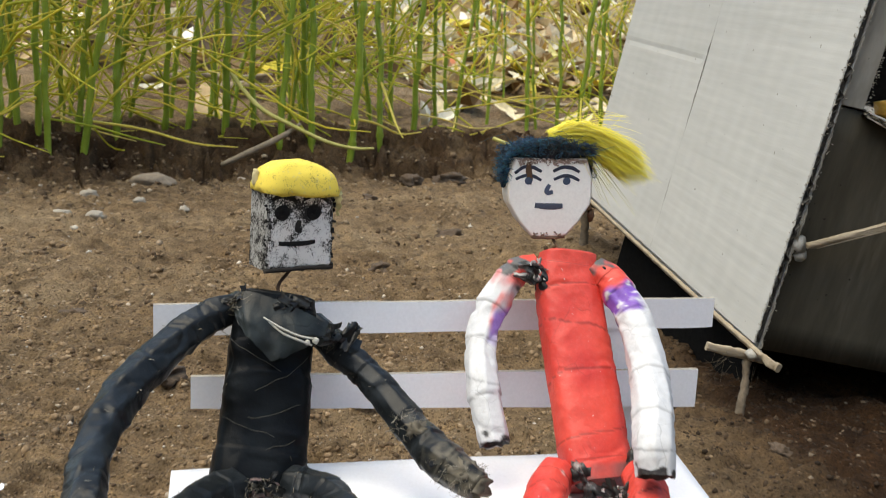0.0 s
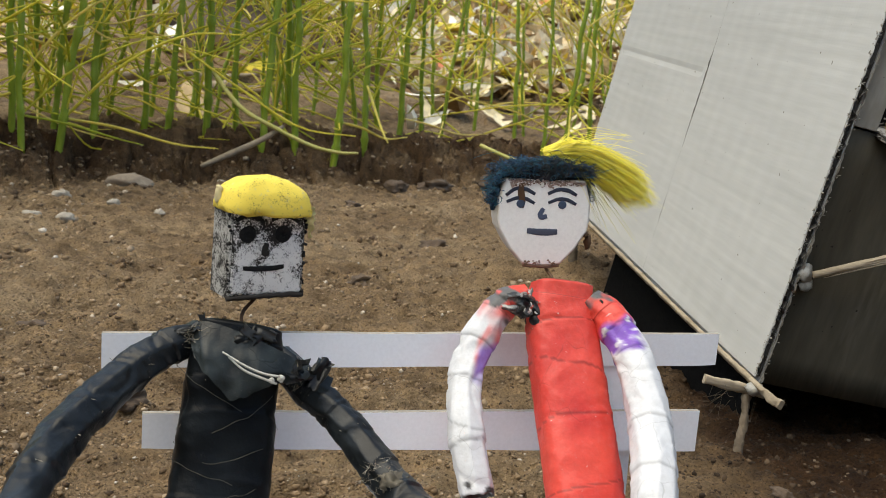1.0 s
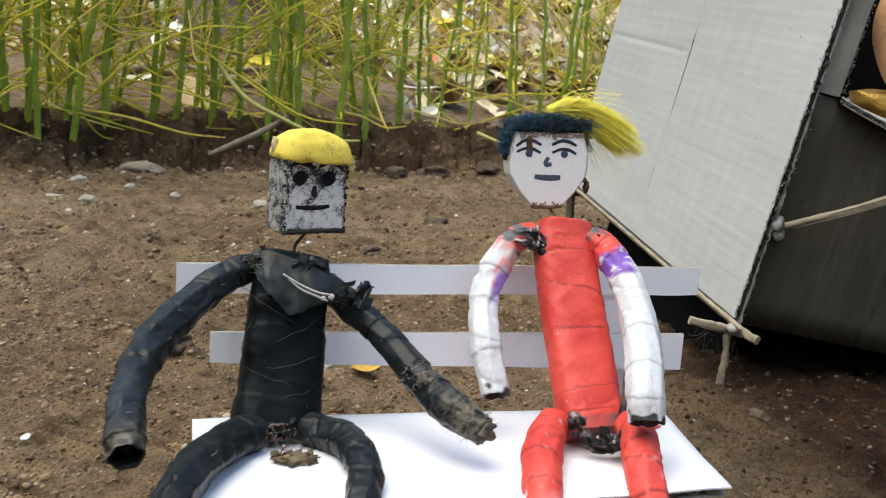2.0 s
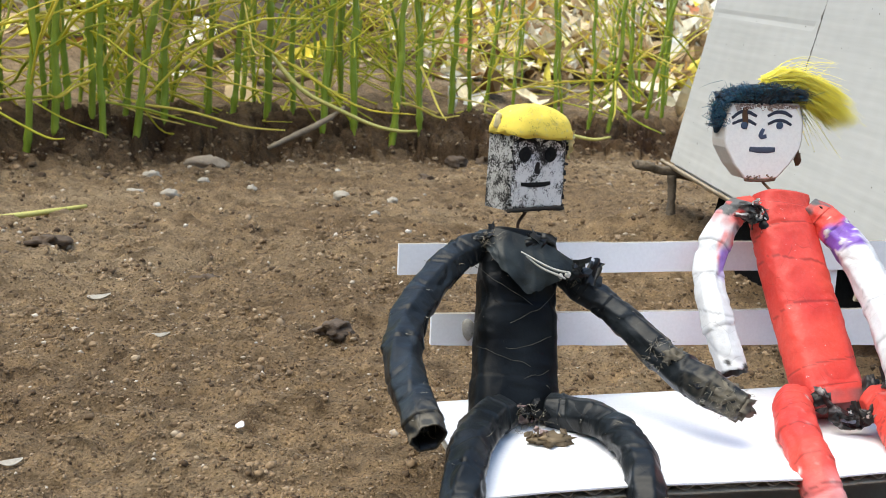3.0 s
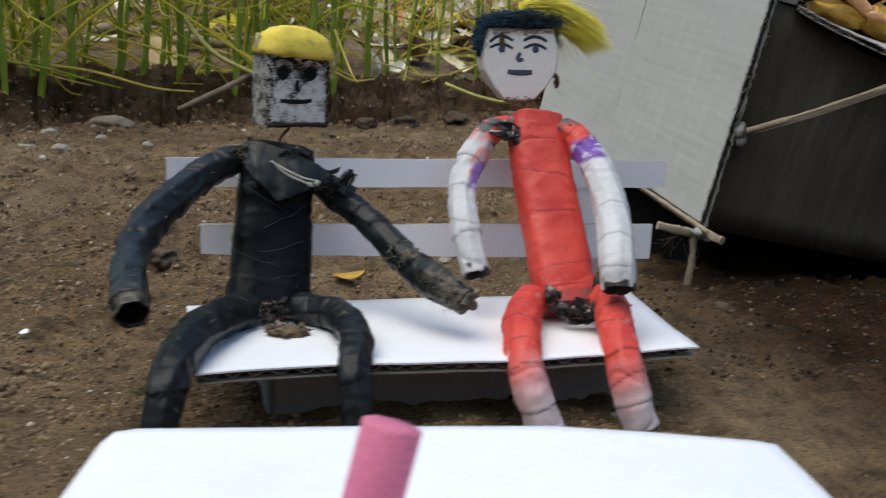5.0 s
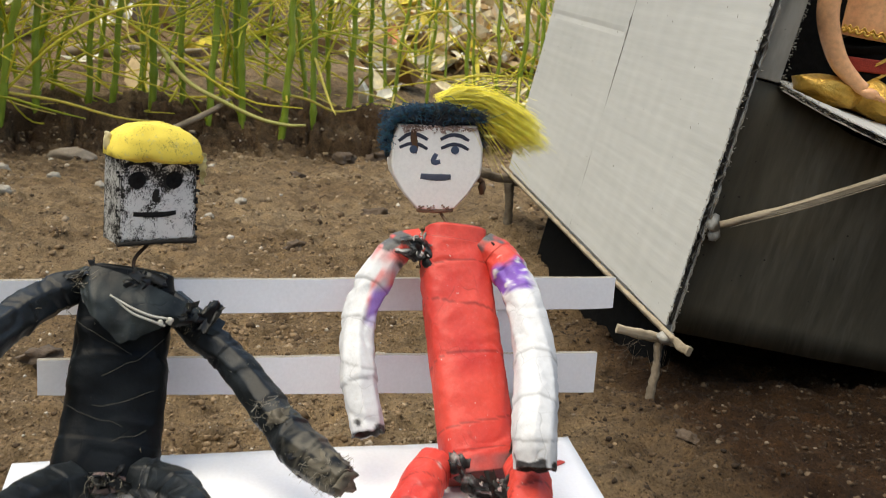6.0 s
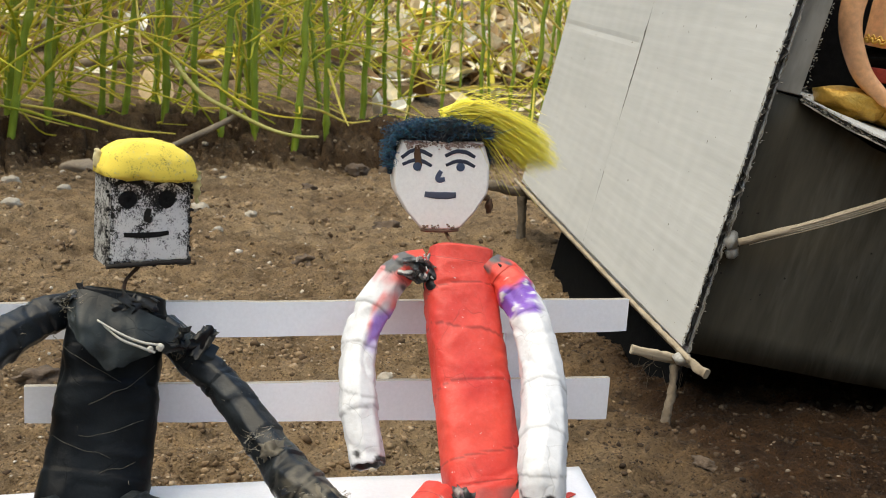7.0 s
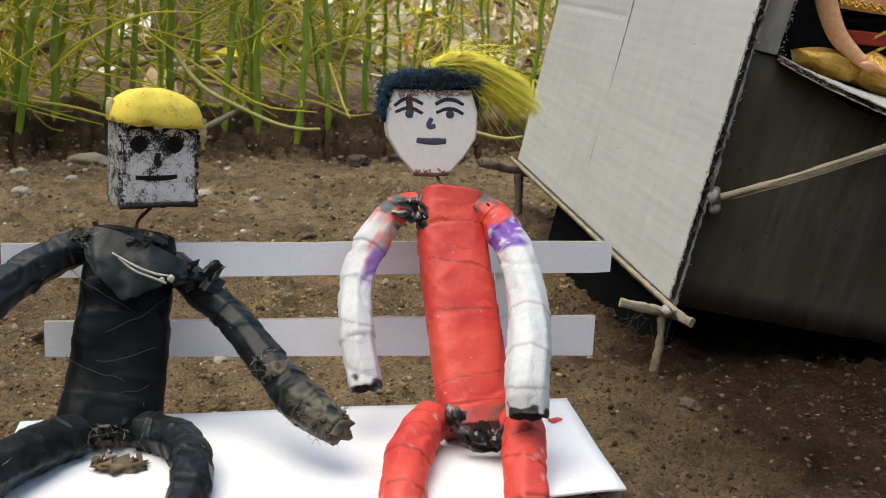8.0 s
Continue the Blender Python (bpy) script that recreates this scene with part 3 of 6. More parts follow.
flake("dry_leaf", -0.034, 0.54, 0.019, 12, OCHRE, "ochre yellow dry leaf on the soil", "leaf", 0.004)
flake("dry_leaf", -0.115, 0.165, 0.012, 70, OCHRE, "bright yellow leaf on the soil beside the table", "leaf", 0.004)
flake("dry_leaf", -0.33, 0.662, 0.016, 10, LINER, "small tan dry leaf on the soil", "leaf")

bm = bmesh.new()
tube(bm, [(-0.535, 0.915, 0.006), (-0.50, 0.955, 0.007), (-0.456, 1.01, 0.010)], [0.0028, 0.0032, 0.002], 12, 8)
solid("straw", bm, STRAW, pose(0, 0, ground_z(-0.5, 0.955) - 0.001), "broken yellow-green straw lying on the soil", "straw")
bm = bmesh.new()
tube(bm, [(-0.40, 1.86, 0.18), (-0.328, 1.78, 0.117), (-0.257, 1.75, 0.085), (-0.197, 1.745, 0.061), (-0.150, 1.75, 0.052), (-0.116, 1.755, 0.053)], [0.0045, 0.0042, 0.0038, 0.0034, 0.003, 0.002], 26, 8)
solid("runner", bm, STRAW, pose(0, 0, 0), "long yellow plant runner drooping over the ridge", "runner")
bm = bmesh.new()
tube(bm, [(-0.375, 1.70, 0.012), (-0.33, 1.72, 0.035), (-0.28, 1.745, 0.062), (-0.25, 1.77, 0.085)], [0.004, 0.0055, 0.005, 0.003], 16, 8, rough=0.001)
solid("dry_stalk", bm, DRY, pose(0, 0, 0.004), "grey dry stalk leaning on the earth ridge", "stalk")
bm = bmesh.new()
tube(bm, [(0.10, 1.86, 0.075), (0.16, 1.84, 0.055), (0.215, 1.85, 0.045), (0.25, 1.86, 0.05)], [0.0035, 0.0035, 0.003, 0.002], 16, 8)
solid("runner", bm, STRAW, pose(0, 0, 0), "short yellow plant runner lying on the ridge", "runner")

# ---- bench of white corrugated card ----
BENCH = pose(0, 0, 0, 0, 0, 12.9)
CARD = 0.0042


def sheet(bm, x0, x1, y0, y1, z, thick, wave, nx=44, ny=18, skew=0.0):
    """A thin card sheet with a gentle unevenness."""
    top, low = [], []
    for i in range(nx + 1):
        for rows, dz in ((top, thick), (low, 0.0)):
            row = []
            for j in range(ny + 1):
                s, t = i / nx, j / ny
                x = x0 + (x1 - x0) * s + skew * t * s
                y = y0 + (y1 - y0) * t
                row.append(bm.verts.new((x, y, z + dz + wave(x, y))))
            rows.append(row)
    for i in range(nx):
        for j in range(ny):
            bm.faces.new((top[i][j], top[i + 1][j], top[i + 1][j + 1], top[i][j + 1])).smooth = True
            bm.faces.new((low[i][j], low[i][j + 1], low[i + 1][j + 1], low[i + 1][j])).smooth = True
    for i in range(nx):
        bm.faces.new((top[i + 1][0], top[i][0], low[i][0], low[i + 1][0]))
        bm.faces.new((top[i][ny], top[i + 1][ny], low[i + 1][ny], low[i][ny]))
    for j in range(ny):
        bm.faces.new((top[0][j], top[0][j + 1], low[0][j + 1], low[0][j]))
        bm.faces.new((top[nx][j + 1], top[nx][j], low[nx][j], low[nx][j + 1]))


def seat_wave(x, y):
    edge = max(0.0, 1 - (y - 0.297) / 0.03)
    return 0.0009 * math.sin(x * 38 + 0.6) * edge + 0.0007 * noise.noise(Vector((x * 30, y * 30, 0)))


def slat(bm, u0, u1, d0, d1, zl0, zl1, zr0, zr1, thick=0.0026):
    quad_box(bm, [(u0, d0, zl0), (u1, d1, zr0), (u1, d1 + thick, zr0), (u0, d0 + thick, zl0), (u0, d0, zl1), (u1, d1, zr1), (u1, d1 + thick, zr1), (u0, d0 + thick, zl1)])
    bmesh.ops.subdivide_edges(bm, edges=[e for e in bm.edges if e.calc_length() > 0.1], cuts=30, use_grid_fill=True)
    for v in bm.verts:
        v.co.y += 0.0007 * noise.noise(Vector((v.co.x * 22, 0, 3.1)))
        v.co.z += 0.0003 * noise.noise(Vector((v.co.x * 60, v.co.z * 9, 8.0))) + 0.0003 * noise.noise(Vector((v.co.x * 260, v.co.z * 90, 2.0)))
    bm.normal_update()
    for f in bm.faces:
        f.material_index = 1 if abs(f.normal.z) > 0.7 else 0
    return bm


def build_bench():
    b = thing("bench", "small bench of white corrugated cardboard with two back slats", "bench", BENCH)
    seat = bmesh.new()
    sheet(seat, -0.0155, 0.190, 0.297, 0.392, 0.0280, 0.0007, seat_wave, skew=0.016)
    seat = part("seat", seat, WHITE_CARD, b, "white cardboard seat with a ragged corrugated edge")
    low = bmesh.new()
    sheet(low, -0.0150, 0.1893, 0.2985, 0.391, 0.0280 - CARD, 0.0006, seat_wave, skew=0.016)
    part("bottom_liner", low, LINER, seat, "brown paper underside")
    # dark sheet between the papers stands in for the shaded gap
    core = bmesh.new()
    sheet(core, -0.0120, 0.1860, 0.3035, 0.389, 0.0280 - CARD + 0.0010, CARD - 0.0022, seat_wave, skew=0.016)
    part("card_gap_shade", core, DARK_EDGE, seat, "dark sheet for the shade inside the corrugated seat")
    flute = bmesh.new()
    n = 330
    rows = []
    for i in range(n + 1):
        x = -0.0150 + 0.2043 * i / n
        w = 2 * math.pi * x / 0.0088 + 0.9 * noise.noise(Vector((x * 60, 0, 0)))
        z = 0.0280 - CARD * 0.5 + 0.0002 + (CARD * 0.5 - 0.0012) * math.sin(w)
        front = 0.2990 + 0.0016 * noise.noise(Vector((x * 240, 5, 0)))
        rows.append([flute.verts.new((x + k, y, z + seat_wave(x, y) + h)) for k, y, h in ((0, front, 0), (0.016 * i / n, 0.391, 0), (0, front, 0.00045), (0.016 * i / n, 0.391, 0.00045))])
    for p, q in zip(rows, rows[1:]):
        flute.faces.new((p[0], p[1], q[1], q[0]))
        flute.faces.new((p[2], q[2], q[3], p[3]))
        flute.faces.new((p[0], q[0], q[2], p[2]))
        flute.faces.new((p[3], q[3], q[1], p[1]))
    part("fluting", flute, FIBRE, seat, "wavy brown paper fluting")
    for name, args in (("back_slat", (-0.0234, 0.2318, 0.4105, 0.4135, 0.0797, 0.0933, 0.0800, 0.0942)), ("back_slat", (-0.0083, 0.2240, 0.4085, 0.4085, 0.0485, 0.0626, 0.0425, 0.0610))):
        part(name, slat(bmesh.new(), *args), [WHITE_CARD, LINER], b)
    for u in (0.018, 0.1775):
        bm = bmesh.new()
        quad_box(bm, [(u, 0.4125, 0), (u + 0.018, 0.4125, 0), (u + 0.018, 0.4150, 0), (u, 0.4150, 0), (u, 0.4142, 0.0915), (u + 0.018, 0.4142, 0.0915), (u + 0.018, 0.4170, 0.0915), (u, 0.4170, 0.0915)])
        part("back_post", bm, WHITE_CARD, b)
    for name, box in (("front_panel", (0.0165, 0.1755, 0.3250, 0.3275)), ("back_panel", (0.0140, 0.1755, 0.3850, 0.3875)), ("side_panel", (0.0140, 0.0163, 0.3277, 0.3848)), ("side_panel", (0.1730, 0.1755, 0.3277, 0.3848))):
        bm = bmesh.new()
        block(bm, *box, -0.003, 0.0236)
        softened(bm, 0.0004, 1)
        part(name, bm, SHADED_CARD, b, "card panel coloured grey for the shade under the seat")
    blob = bmesh.new()
    lump(blob, (0.0080, 0.4062, 0.0560), 0.0040, rough=0.3, squash=(0.75, 0.6, 1.3), seed=4)
    part("glue_blob", blob, GLUE, b, "dried blob of glue on a slat", smooth=True)
    return b


build_bench()

# ---- the two handmade figures, each one plain mesh ----


def moved(bm, start, m):
    bm.verts.ensure_lookup_table()
    for v in bm.verts[start:]:
        v.co = m @ v.co


def strand(bm, pts, r, layer, colour, mat, n=6):
    tube(bm, pts, [r, r * 0.8, r * 0.3], n, 3, mat, layer=layer, paint=colour, cap=False)


def prism(bm, outline, y0, y1, layer, front, side, mat, bevel=0.0008):
    """A block with the given outline in x and z."""
    cx = sum(p[0] for p in outline) / len(outline)
    cz = sum(p[1] for p in outline) / len(outline)

    def ring(y, k):
        return [bm.verts.new((cx + (x - cx) * k, y, cz + (z - cz) * k)) for x, z in outline]
    k = 1 - bevel / 0.014
    a, b, c, d = ring(y0, k), ring(y0 + bevel, 1.0), ring(y1 - bevel, 1.0), ring(y1, k)
    for r, col in ((a, front), (b, side), (c, side), (d, side)):
        for v in r:
            v[layer] = (*col, 1)
    n = len(outline)
    faces = [bm.faces.new(a), bm.faces.new(d[::-1])]
    for p, q in ((a, b), (b, c), (c, d)):
        for i in range(n):
            faces.append(bm.faces.new((p[(i + 1) % n], p[i], q[i], q[(i + 1) % n])))
    for f in faces:
        f.material_index = mat
    return a, b


def mark(bm, pts, w, layer, colour, mat, y=-0.0001):
    tube(bm, [(x, y, z) for x, z in pts], [w * 0.45, w * 0.56, w * 0.58, w * 0.45], 14, 10, mat, flat=0.10, rough=0.00010, freq=700, layer=layer, paint=colour)


def shards(bm, c, spreadr, count, size, layer, colours, mat, r):
    """Crumpled torn flakes of tape and foil round a joint."""
    for i in range(count):
        d = Vector((r.gauss(0, 1), r.gauss(0, 1) - 0.8, r.gauss(0, 1))).normalized()
        p = Vector(c) + Vector((d.x * spreadr[0], d.y * spreadr[1], d.z * spreadr[2]))
        m = Euler((r.uniform(0, 6), r.uniform(0, 6), r.uniform(0, 6))).to_matrix()
        w, h = size * r.uniform(0.5, 1.3), size * r.uniform(0.4, 1.0)
        col = r.choice(colours)
        vs = []
        for dz in (0.0, 0.00025):
            for x, y, k in ((-1, -1, 0), (0, -1.1, 0.5), (1, -0.8, 0), (1.1, 0.9, 0.3), (0.1, 1.0, -0.4), (-1, 1, 0.2)):
                v = bm.verts.new(p + m @ Vector((x * w * r.uniform(0.7, 1.2), y * h * r.uniform(0.7, 1.2), k * size * 0.6 + dz)))
                v[layer] = (*col, 1)
                vs.append(v)
        a, b = vs[:6], vs[6:]
        for q in ((a[0], a[5], a[4], a[1]), (a[1], a[4], a[3], a[2]), (b[0], b[1], b[4], b[5]), (b[1], b[2], b[3], b[4])):
            bm.faces.new(q).material_index = mat
        for j in range(6):
            bm.faces.new((a[j], a[(j + 1) % 6], b[(j + 1) % 6], b[j])).material_index = mat


def limb(bm, pts, radii, wraps, layer, paint, mat=0, seg=44, flat=1.0, boxy=1.0, seed=1, slant=0.5, facet=0.55, hollow=None, side=(0, 1, 0), dent=0.07, lip=0.0003, crumple=1.0, fray=0, soil=0.35):
    """A limb of rolled paper wound with tape: flat facets, creases and thin lips where one turn ends on the next. soil:
    colour factor for the shade painted past each lip; hollow: dark colour for the shade in an open end.
    """
    r = random.Random(seed)
    line = spline(pts, 240)
    length = sum((p - q).length for p, q in zip(line, line[1:]))
    n = int(length / 0.0007)
    seams = [((k + r.uniform(-0.32, 0.32)) / wraps * length, r.uniform(-1, 1) * slant, r.uniform(0, 6.28), lip * r.uniform(0.5, 1.4)) for k in range(1, wraps)]
    sides, ph, twist = r.choice((6, 7, 8)), r.uniform(0, 6.28), r.uniform(-1.5, 1.5)
    half = math.pi / sides
    off = Vector((r.uniform(0, 90), r.uniform(0, 90), r.uniform(0, 90)))
    rings, edge_spots = [], []
    for i in range(n + 1):
        s = i / n
        j = s * 239
        c = line[int(j)].lerp(line[min(239, int(j) + 1)], j - int(j))
        d = (line[min(int(j) + 3, 239)] - line[max(int(j) - 3, 0)]).normalized()
        a = Vector(side) - d * d.dot(Vector(side))
        if a.length < 0.05:
            a = d.orthogonal()
        a.normalize()
        b = d.cross(a)
        rad = lerp_list(radii, s)
        ring = []
        for k in range(seg):
            t = 2 * math.pi * k / seg
            ct, st = math.cos(t), math.sin(t)
            w = b * ct + a * st
            if boxy != 1.0:
                ct, st = math.copysign(abs(ct) ** boxy, ct), math.copysign(abs(st) ** boxy, st)
                kk = 1.0
            else:
                kk = 1 + (math.cos(half) / math.cos(((t + ph + twist * s) % (2 * half)) - half) * 1.04 - 1) * facet
            q = c + (b * ct + a * st * flat) * rad * kk
            rise, dirt_or_shade = 0.0, 1.0
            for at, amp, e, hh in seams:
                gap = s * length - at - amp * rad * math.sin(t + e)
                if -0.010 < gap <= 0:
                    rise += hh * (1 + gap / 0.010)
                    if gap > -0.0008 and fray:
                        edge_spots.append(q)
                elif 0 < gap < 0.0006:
                    # narrow shade beside the lip, multiplied into the paint
                    dirt_or_shade = soil
            ridge = 1 - 3.2 * abs(noise.noise(q * 120 - off))
            fold = max(0.0, 1 - 14 * abs(noise.noise(q * 44 + off)))
            q = q + w * (rad * dent * noise.noise(q * 75 + off) + crumple * (0.00024 * ridge - 0.00050 * fold + 0.00010 * noise.noise(q * 420 + off)) + rise)
            if hollow and s > 0.965:
                q += d * 0.0011 * noise.noise(Vector((ct * 2.3, st * 2.3, seed))) * (s - 0.965) / 0.035
            v = bm.verts.new(q)
            p = paint(s, q) if callable(paint) else paint
            v[layer] = (*[g * dirt_or_shade for g in p], 1.0)
            ring.append(v)
        rings.append(ring)
    c0, axis = line[-1], (line[-1] - line[-6]).normalized()
    for shrink, back in (((0.93, 0.0), (0.84, 0.0004), (0.80, 0.004), (0.76, 0.008)) if hollow else ((0.82, -0.0009), (0.45, -0.0014))):
        ring = []
        for v in rings[n]:
            u = bm.verts.new(c0 + (v.co - c0) * shrink - axis * back)
            u[layer] = (*(hollow if hollow and shrink < 0.9 else tuple(0.55 * g for g in v[layer][:3])), 1.0)
            ring.append(u)
        rings.append(ring)
    for p, q in zip(rings, rings[1:]):
        for k in range(seg):
            f = bm.faces.new((p[k], p[(k + 1) % seg], q[(k + 1) % seg], q[k]))
            f.material_index, f.smooth = mat, True
    bm.faces.new(rings[0][::-1]).material_index = mat
    bm.faces.new(rings[-1]).material_index = mat
    for k in range(fray * wraps if edge_spots else 0):
        p = r.choice(edge_spots)
        g = Vector((r.gauss(0, 1), r.gauss(-0.5, 1), r.gauss(0, 1))).normalized()
        q = p + g * 0.0018 * r.random()
        w = q + (g + Vector((r.gauss(0, 0.8), r.gauss(0, 0.8), r.gauss(0, 0.8)))) * 0.0018 * r.random()
        strand(bm, [p, q, w], 0.00012, layer, r.choice(((0.30, 0.27, 0.21), (0.20, 0.175, 0.13), (0.40, 0.37, 0.30))), 1, 5)


def foil_band(bm, pts, width, layer, colour, mat, seed=0.0, out=(0, -1, 0.15), n=46, lift=0.0016):
    """A crumpled strip of torn tape and foil laid along a line."""
    line, out = spline(pts, n), Vector(out).normalized()
    off = Vector((seed, seed * 1.3, 4.0))
    rows = []
    for i, c in enumerate(line):
        d = (line[min(i + 1, n - 1)] - line[max(i - 1, 0)]).normalized()
        across = d.cross(out).normalized()
        wide = width * (0.75 + 0.7 * noise.noise(c * 260 + off)) * min(1.0, 0.35 + 4 * min(i, n - 1 - i) / n)
        row = []
        for j in range(11):
            x = j / 5 - 1
            q = c + across * wide * (x + 0.35 * noise.noise(c * 420 + Vector((x, seed, 0))))
            ridge = 1 - 3.0 * abs(noise.noise(q * 300 + off))
            q += out * (lift * (1 - x * x) + 0.0011 * ridge * (1 - 0.5 * x * x) - 0.0012 * x * x)
            v = bm.verts.new(q)
            v[layer] = (*colour(q), 1)
            row.append(v)
        rows.append(row)
    for p, q in zip(rows, rows[1:]):
        for j in range(10):
            f = bm.faces.new((p[j], p[j + 1], q[j + 1], q[j]))
            f.material_index = mat


def flaps(bm, c, spreadr, count, size, layer, colours, mat, r, aim=(0, -1, 0.35), wild=0.6):
    """Crumpled loose ends of tape and foil that lie over a joint."""
    for i in range(count):
        p = Vector(c) + Vector((r.gauss(0, 0.6) * spreadr[0], r.gauss(0, 0.5) * spreadr[1], r.gauss(0, 0.6) * spreadr[2]))
        nrm = (Vector(aim) + Vector((r.gauss(0, 1), r.gauss(0, 1), r.gauss(0, 1))) * wild).normalized()
        ux = nrm.orthogonal().normalized()
        ux = ux * math.cos(i * 2.4) + nrm.cross(ux) * math.sin(i * 2.4)
        uy = nrm.cross(ux)
        lx, ly = size * r.uniform(0.8, 1.9), size * r.uniform(0.35, 0.8)
        col, off = r.choice(colours), Vector((i * 3.7, c[0] * 800, c[2] * 900))
        rows = []
        for a in range(7):
            row = []
            for k in (0, 1):
                for b in range(5):
                    x, y = (a / 6 - 0.5) * 2, (b / 4 - 0.5) * 2
                    edge = 1 + 0.3 * noise.noise(Vector((x * 1.7, y * 1.7, i * 5.1)))
                    q = p + ux * x * lx * edge + uy * y * ly * edge
                    q += nrm * (size * 0.75 * noise.noise(Vector((x * 1.3, y * 1.5, 0)) + off) - size * 0.25 * x * x - 0.00022 * k)
                    v = bm.verts.new(q)
                    tint = 0.75 + 0.7 * abs(noise.noise(q * 900))
                    v[layer] = (*[g * tint for g in col], 1)
                    row.append(v)
            rows.append(row)
        for a, b in zip(rows, rows[1:]):
            for j in range(4):
                for f in (bm.faces.new((a[j], b[j], b[j + 1], a[j + 1])), bm.faces.new((a[5 + j], a[6 + j], b[6 + j], b[5 + j]))):
                    f.material_index, f.smooth = mat, True
            for j, e in ((0, 5), (4, 9)):
                bm.faces.new((a[j], a[e], b[e], b[j])).material_index = mat


def dot(bm, x, z, r, layer, colour, mat, sx=1.0):
    """A low round daub of paint on a face."""
    rings = []
    for k, y in ((1.0, 0.0001), (0.85, -0.0003), (0.45, -0.0004)):
        rings.append([bm.verts.new((x + r * k * sx * math.cos(a * math.pi / 8), y, z + r * k * math.sin(a * math.pi / 8))) for a in range(16)])
    for p, q in zip(rings, rings[1:]):
        for a in range(16):
            bm.faces.new((p[a], p[(a + 1) % 16], q[(a + 1) % 16], q[a])).material_index = mat
    bm.faces.new(rings[-1]).material_index = mat
    for v in rings[0] + rings[1] + rings[2]:
        v[layer] = (*colour, 1)


def build_dark_figure():
    o = Vector((0.018, 0.36, 0.0287))
    bm = bmesh.new()
    L = bm.verts.layers.float_color.new("paint")
    black, dusty, grey, frayed = (0.003, 0.0038, 0.0046), (0.008, 0.0100, 0.0115), (0.017, 0.021, 0.024), (0.12, 0.105, 0.078)

    def tape(s, q):
        k = max(0.0, min(1.0, 0.35 + 1.1 * noise.noise(q * 75)))
        return tuple(a + (b - a) * k for a, b in zip(black, dusty))

    def toward(end, k0):
        def f(s, q):
            k = max(0.0, min(1.0, (s - k0) / (1 - k0) * 1.3 + 0.4 * noise.noise(q * 120))) if s > k0 else 0
            k *= max(0.0, min(1.0, 0.55 + 1.8 * noise.noise(q * 430)))
            return tuple(a + (b - a) * k for a, b in zip(worn(s, q), end))
        return f
    def worn(s, q):
        k = max(0.0, min(1.0, 0.15 + 1.9 * noise.noise(q * 110) + 0.8 * noise.noise(q * 380)))
        return tuple(a + (b - a) * k for a, b in zip(dusty, grey))
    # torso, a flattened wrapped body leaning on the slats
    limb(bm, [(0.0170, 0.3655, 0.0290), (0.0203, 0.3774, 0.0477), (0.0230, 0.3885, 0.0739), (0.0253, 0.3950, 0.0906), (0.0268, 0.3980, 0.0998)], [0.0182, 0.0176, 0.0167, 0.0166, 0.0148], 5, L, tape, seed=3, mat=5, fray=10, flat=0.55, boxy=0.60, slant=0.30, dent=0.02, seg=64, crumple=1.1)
    # cape of loose tape over the chest
    top = spline([(0.0080, 0.3940, 0.0975), (0.0125, 0.3900, 0.1035), (0.0235, 0.3860, 0.1015), (0.0345, 0.3830, 0.0975), (0.0450, 0.3850, 0.0915), (0.0600, 0.3860, 0.0835)], 56)
    low = spline([(0.0100, 0.3880, 0.0925), (0.0150, 0.3820, 0.0870), (0.0235, 0.3790, 0.0797), (0.0320, 0.3795, 0.0825), (0.0430, 0.3830, 0.0845), (0.0560, 0.3845, 0.0795)], 56)
    rows = []
    for i in range(56):
        row = []
        for k in (0.0, 0.0005):
            for j in range(19):
                t = j / 18
                q = top[i].lerp(low[i], t)
                q.z += 0.0016 * noise.noise(Vector((i * 0.22, 4.0, 0))) * t
                fold = noise.noise(Vector((q.x * 85 + q.z * 60, q.z * 45, 7.0)))
                q.y += -0.0046 * min(1.0, 1.7 * t) - 0.0026 * abs(fold) + 0.0004 * noise.noise(q * 260) + k
                v = bm.verts.new(q)
                v[L] = (*[c * (0.55 + 1.5 * max(0.0, 0.2 + noise.noise(q * 130))) for c in (0.017, 0.021, 0.021)], 1)
                row.append(v)
        rows.append(row)
    for p, q in zip(rows, rows[1:]):
        for j in range(18):
            for f in (bm.faces.new((p[j], p[j + 1], q[j + 1], q[j])), bm.faces.new((p[19 + j], q[19 + j], q[20 + j], p[20 + j]))):
                f.smooth = True
    for k in range(2):
        dz, dy = -0.0017 * k, -0.0003 * k - 0.0018
        tube(bm, [(0.0195 + 0.002 * k, 0.3768 + dy, 0.0966 + dz), (0.0270, 0.3742 + dy, 0.0925 + dz), (0.0335, 0.3738 + dy, 0.0897 + dz), (0.0392 - 0.001 * k, 0.3745 + dy, 0.0884 + dz * 1.5)], [0.0003, 0.00042, 0.00046, 0.0004], 18, 6, 1, layer=L, paint=(0.50, 0.49, 0.43))
    lump(bm, (0.0398, 0.3742, 0.0872), 0.0013, 1, 0.3, 2, (1, 0.8, 1.1), 1.0, L, (0.50, 0.49, 0.43))
    lump(bm, (0.0365, 0.3738, 0.0866), 0.0011, 1, 0.3, 2, (1, 0.8, 1.0), 2.0, L, (0.46, 0.45, 0.40))
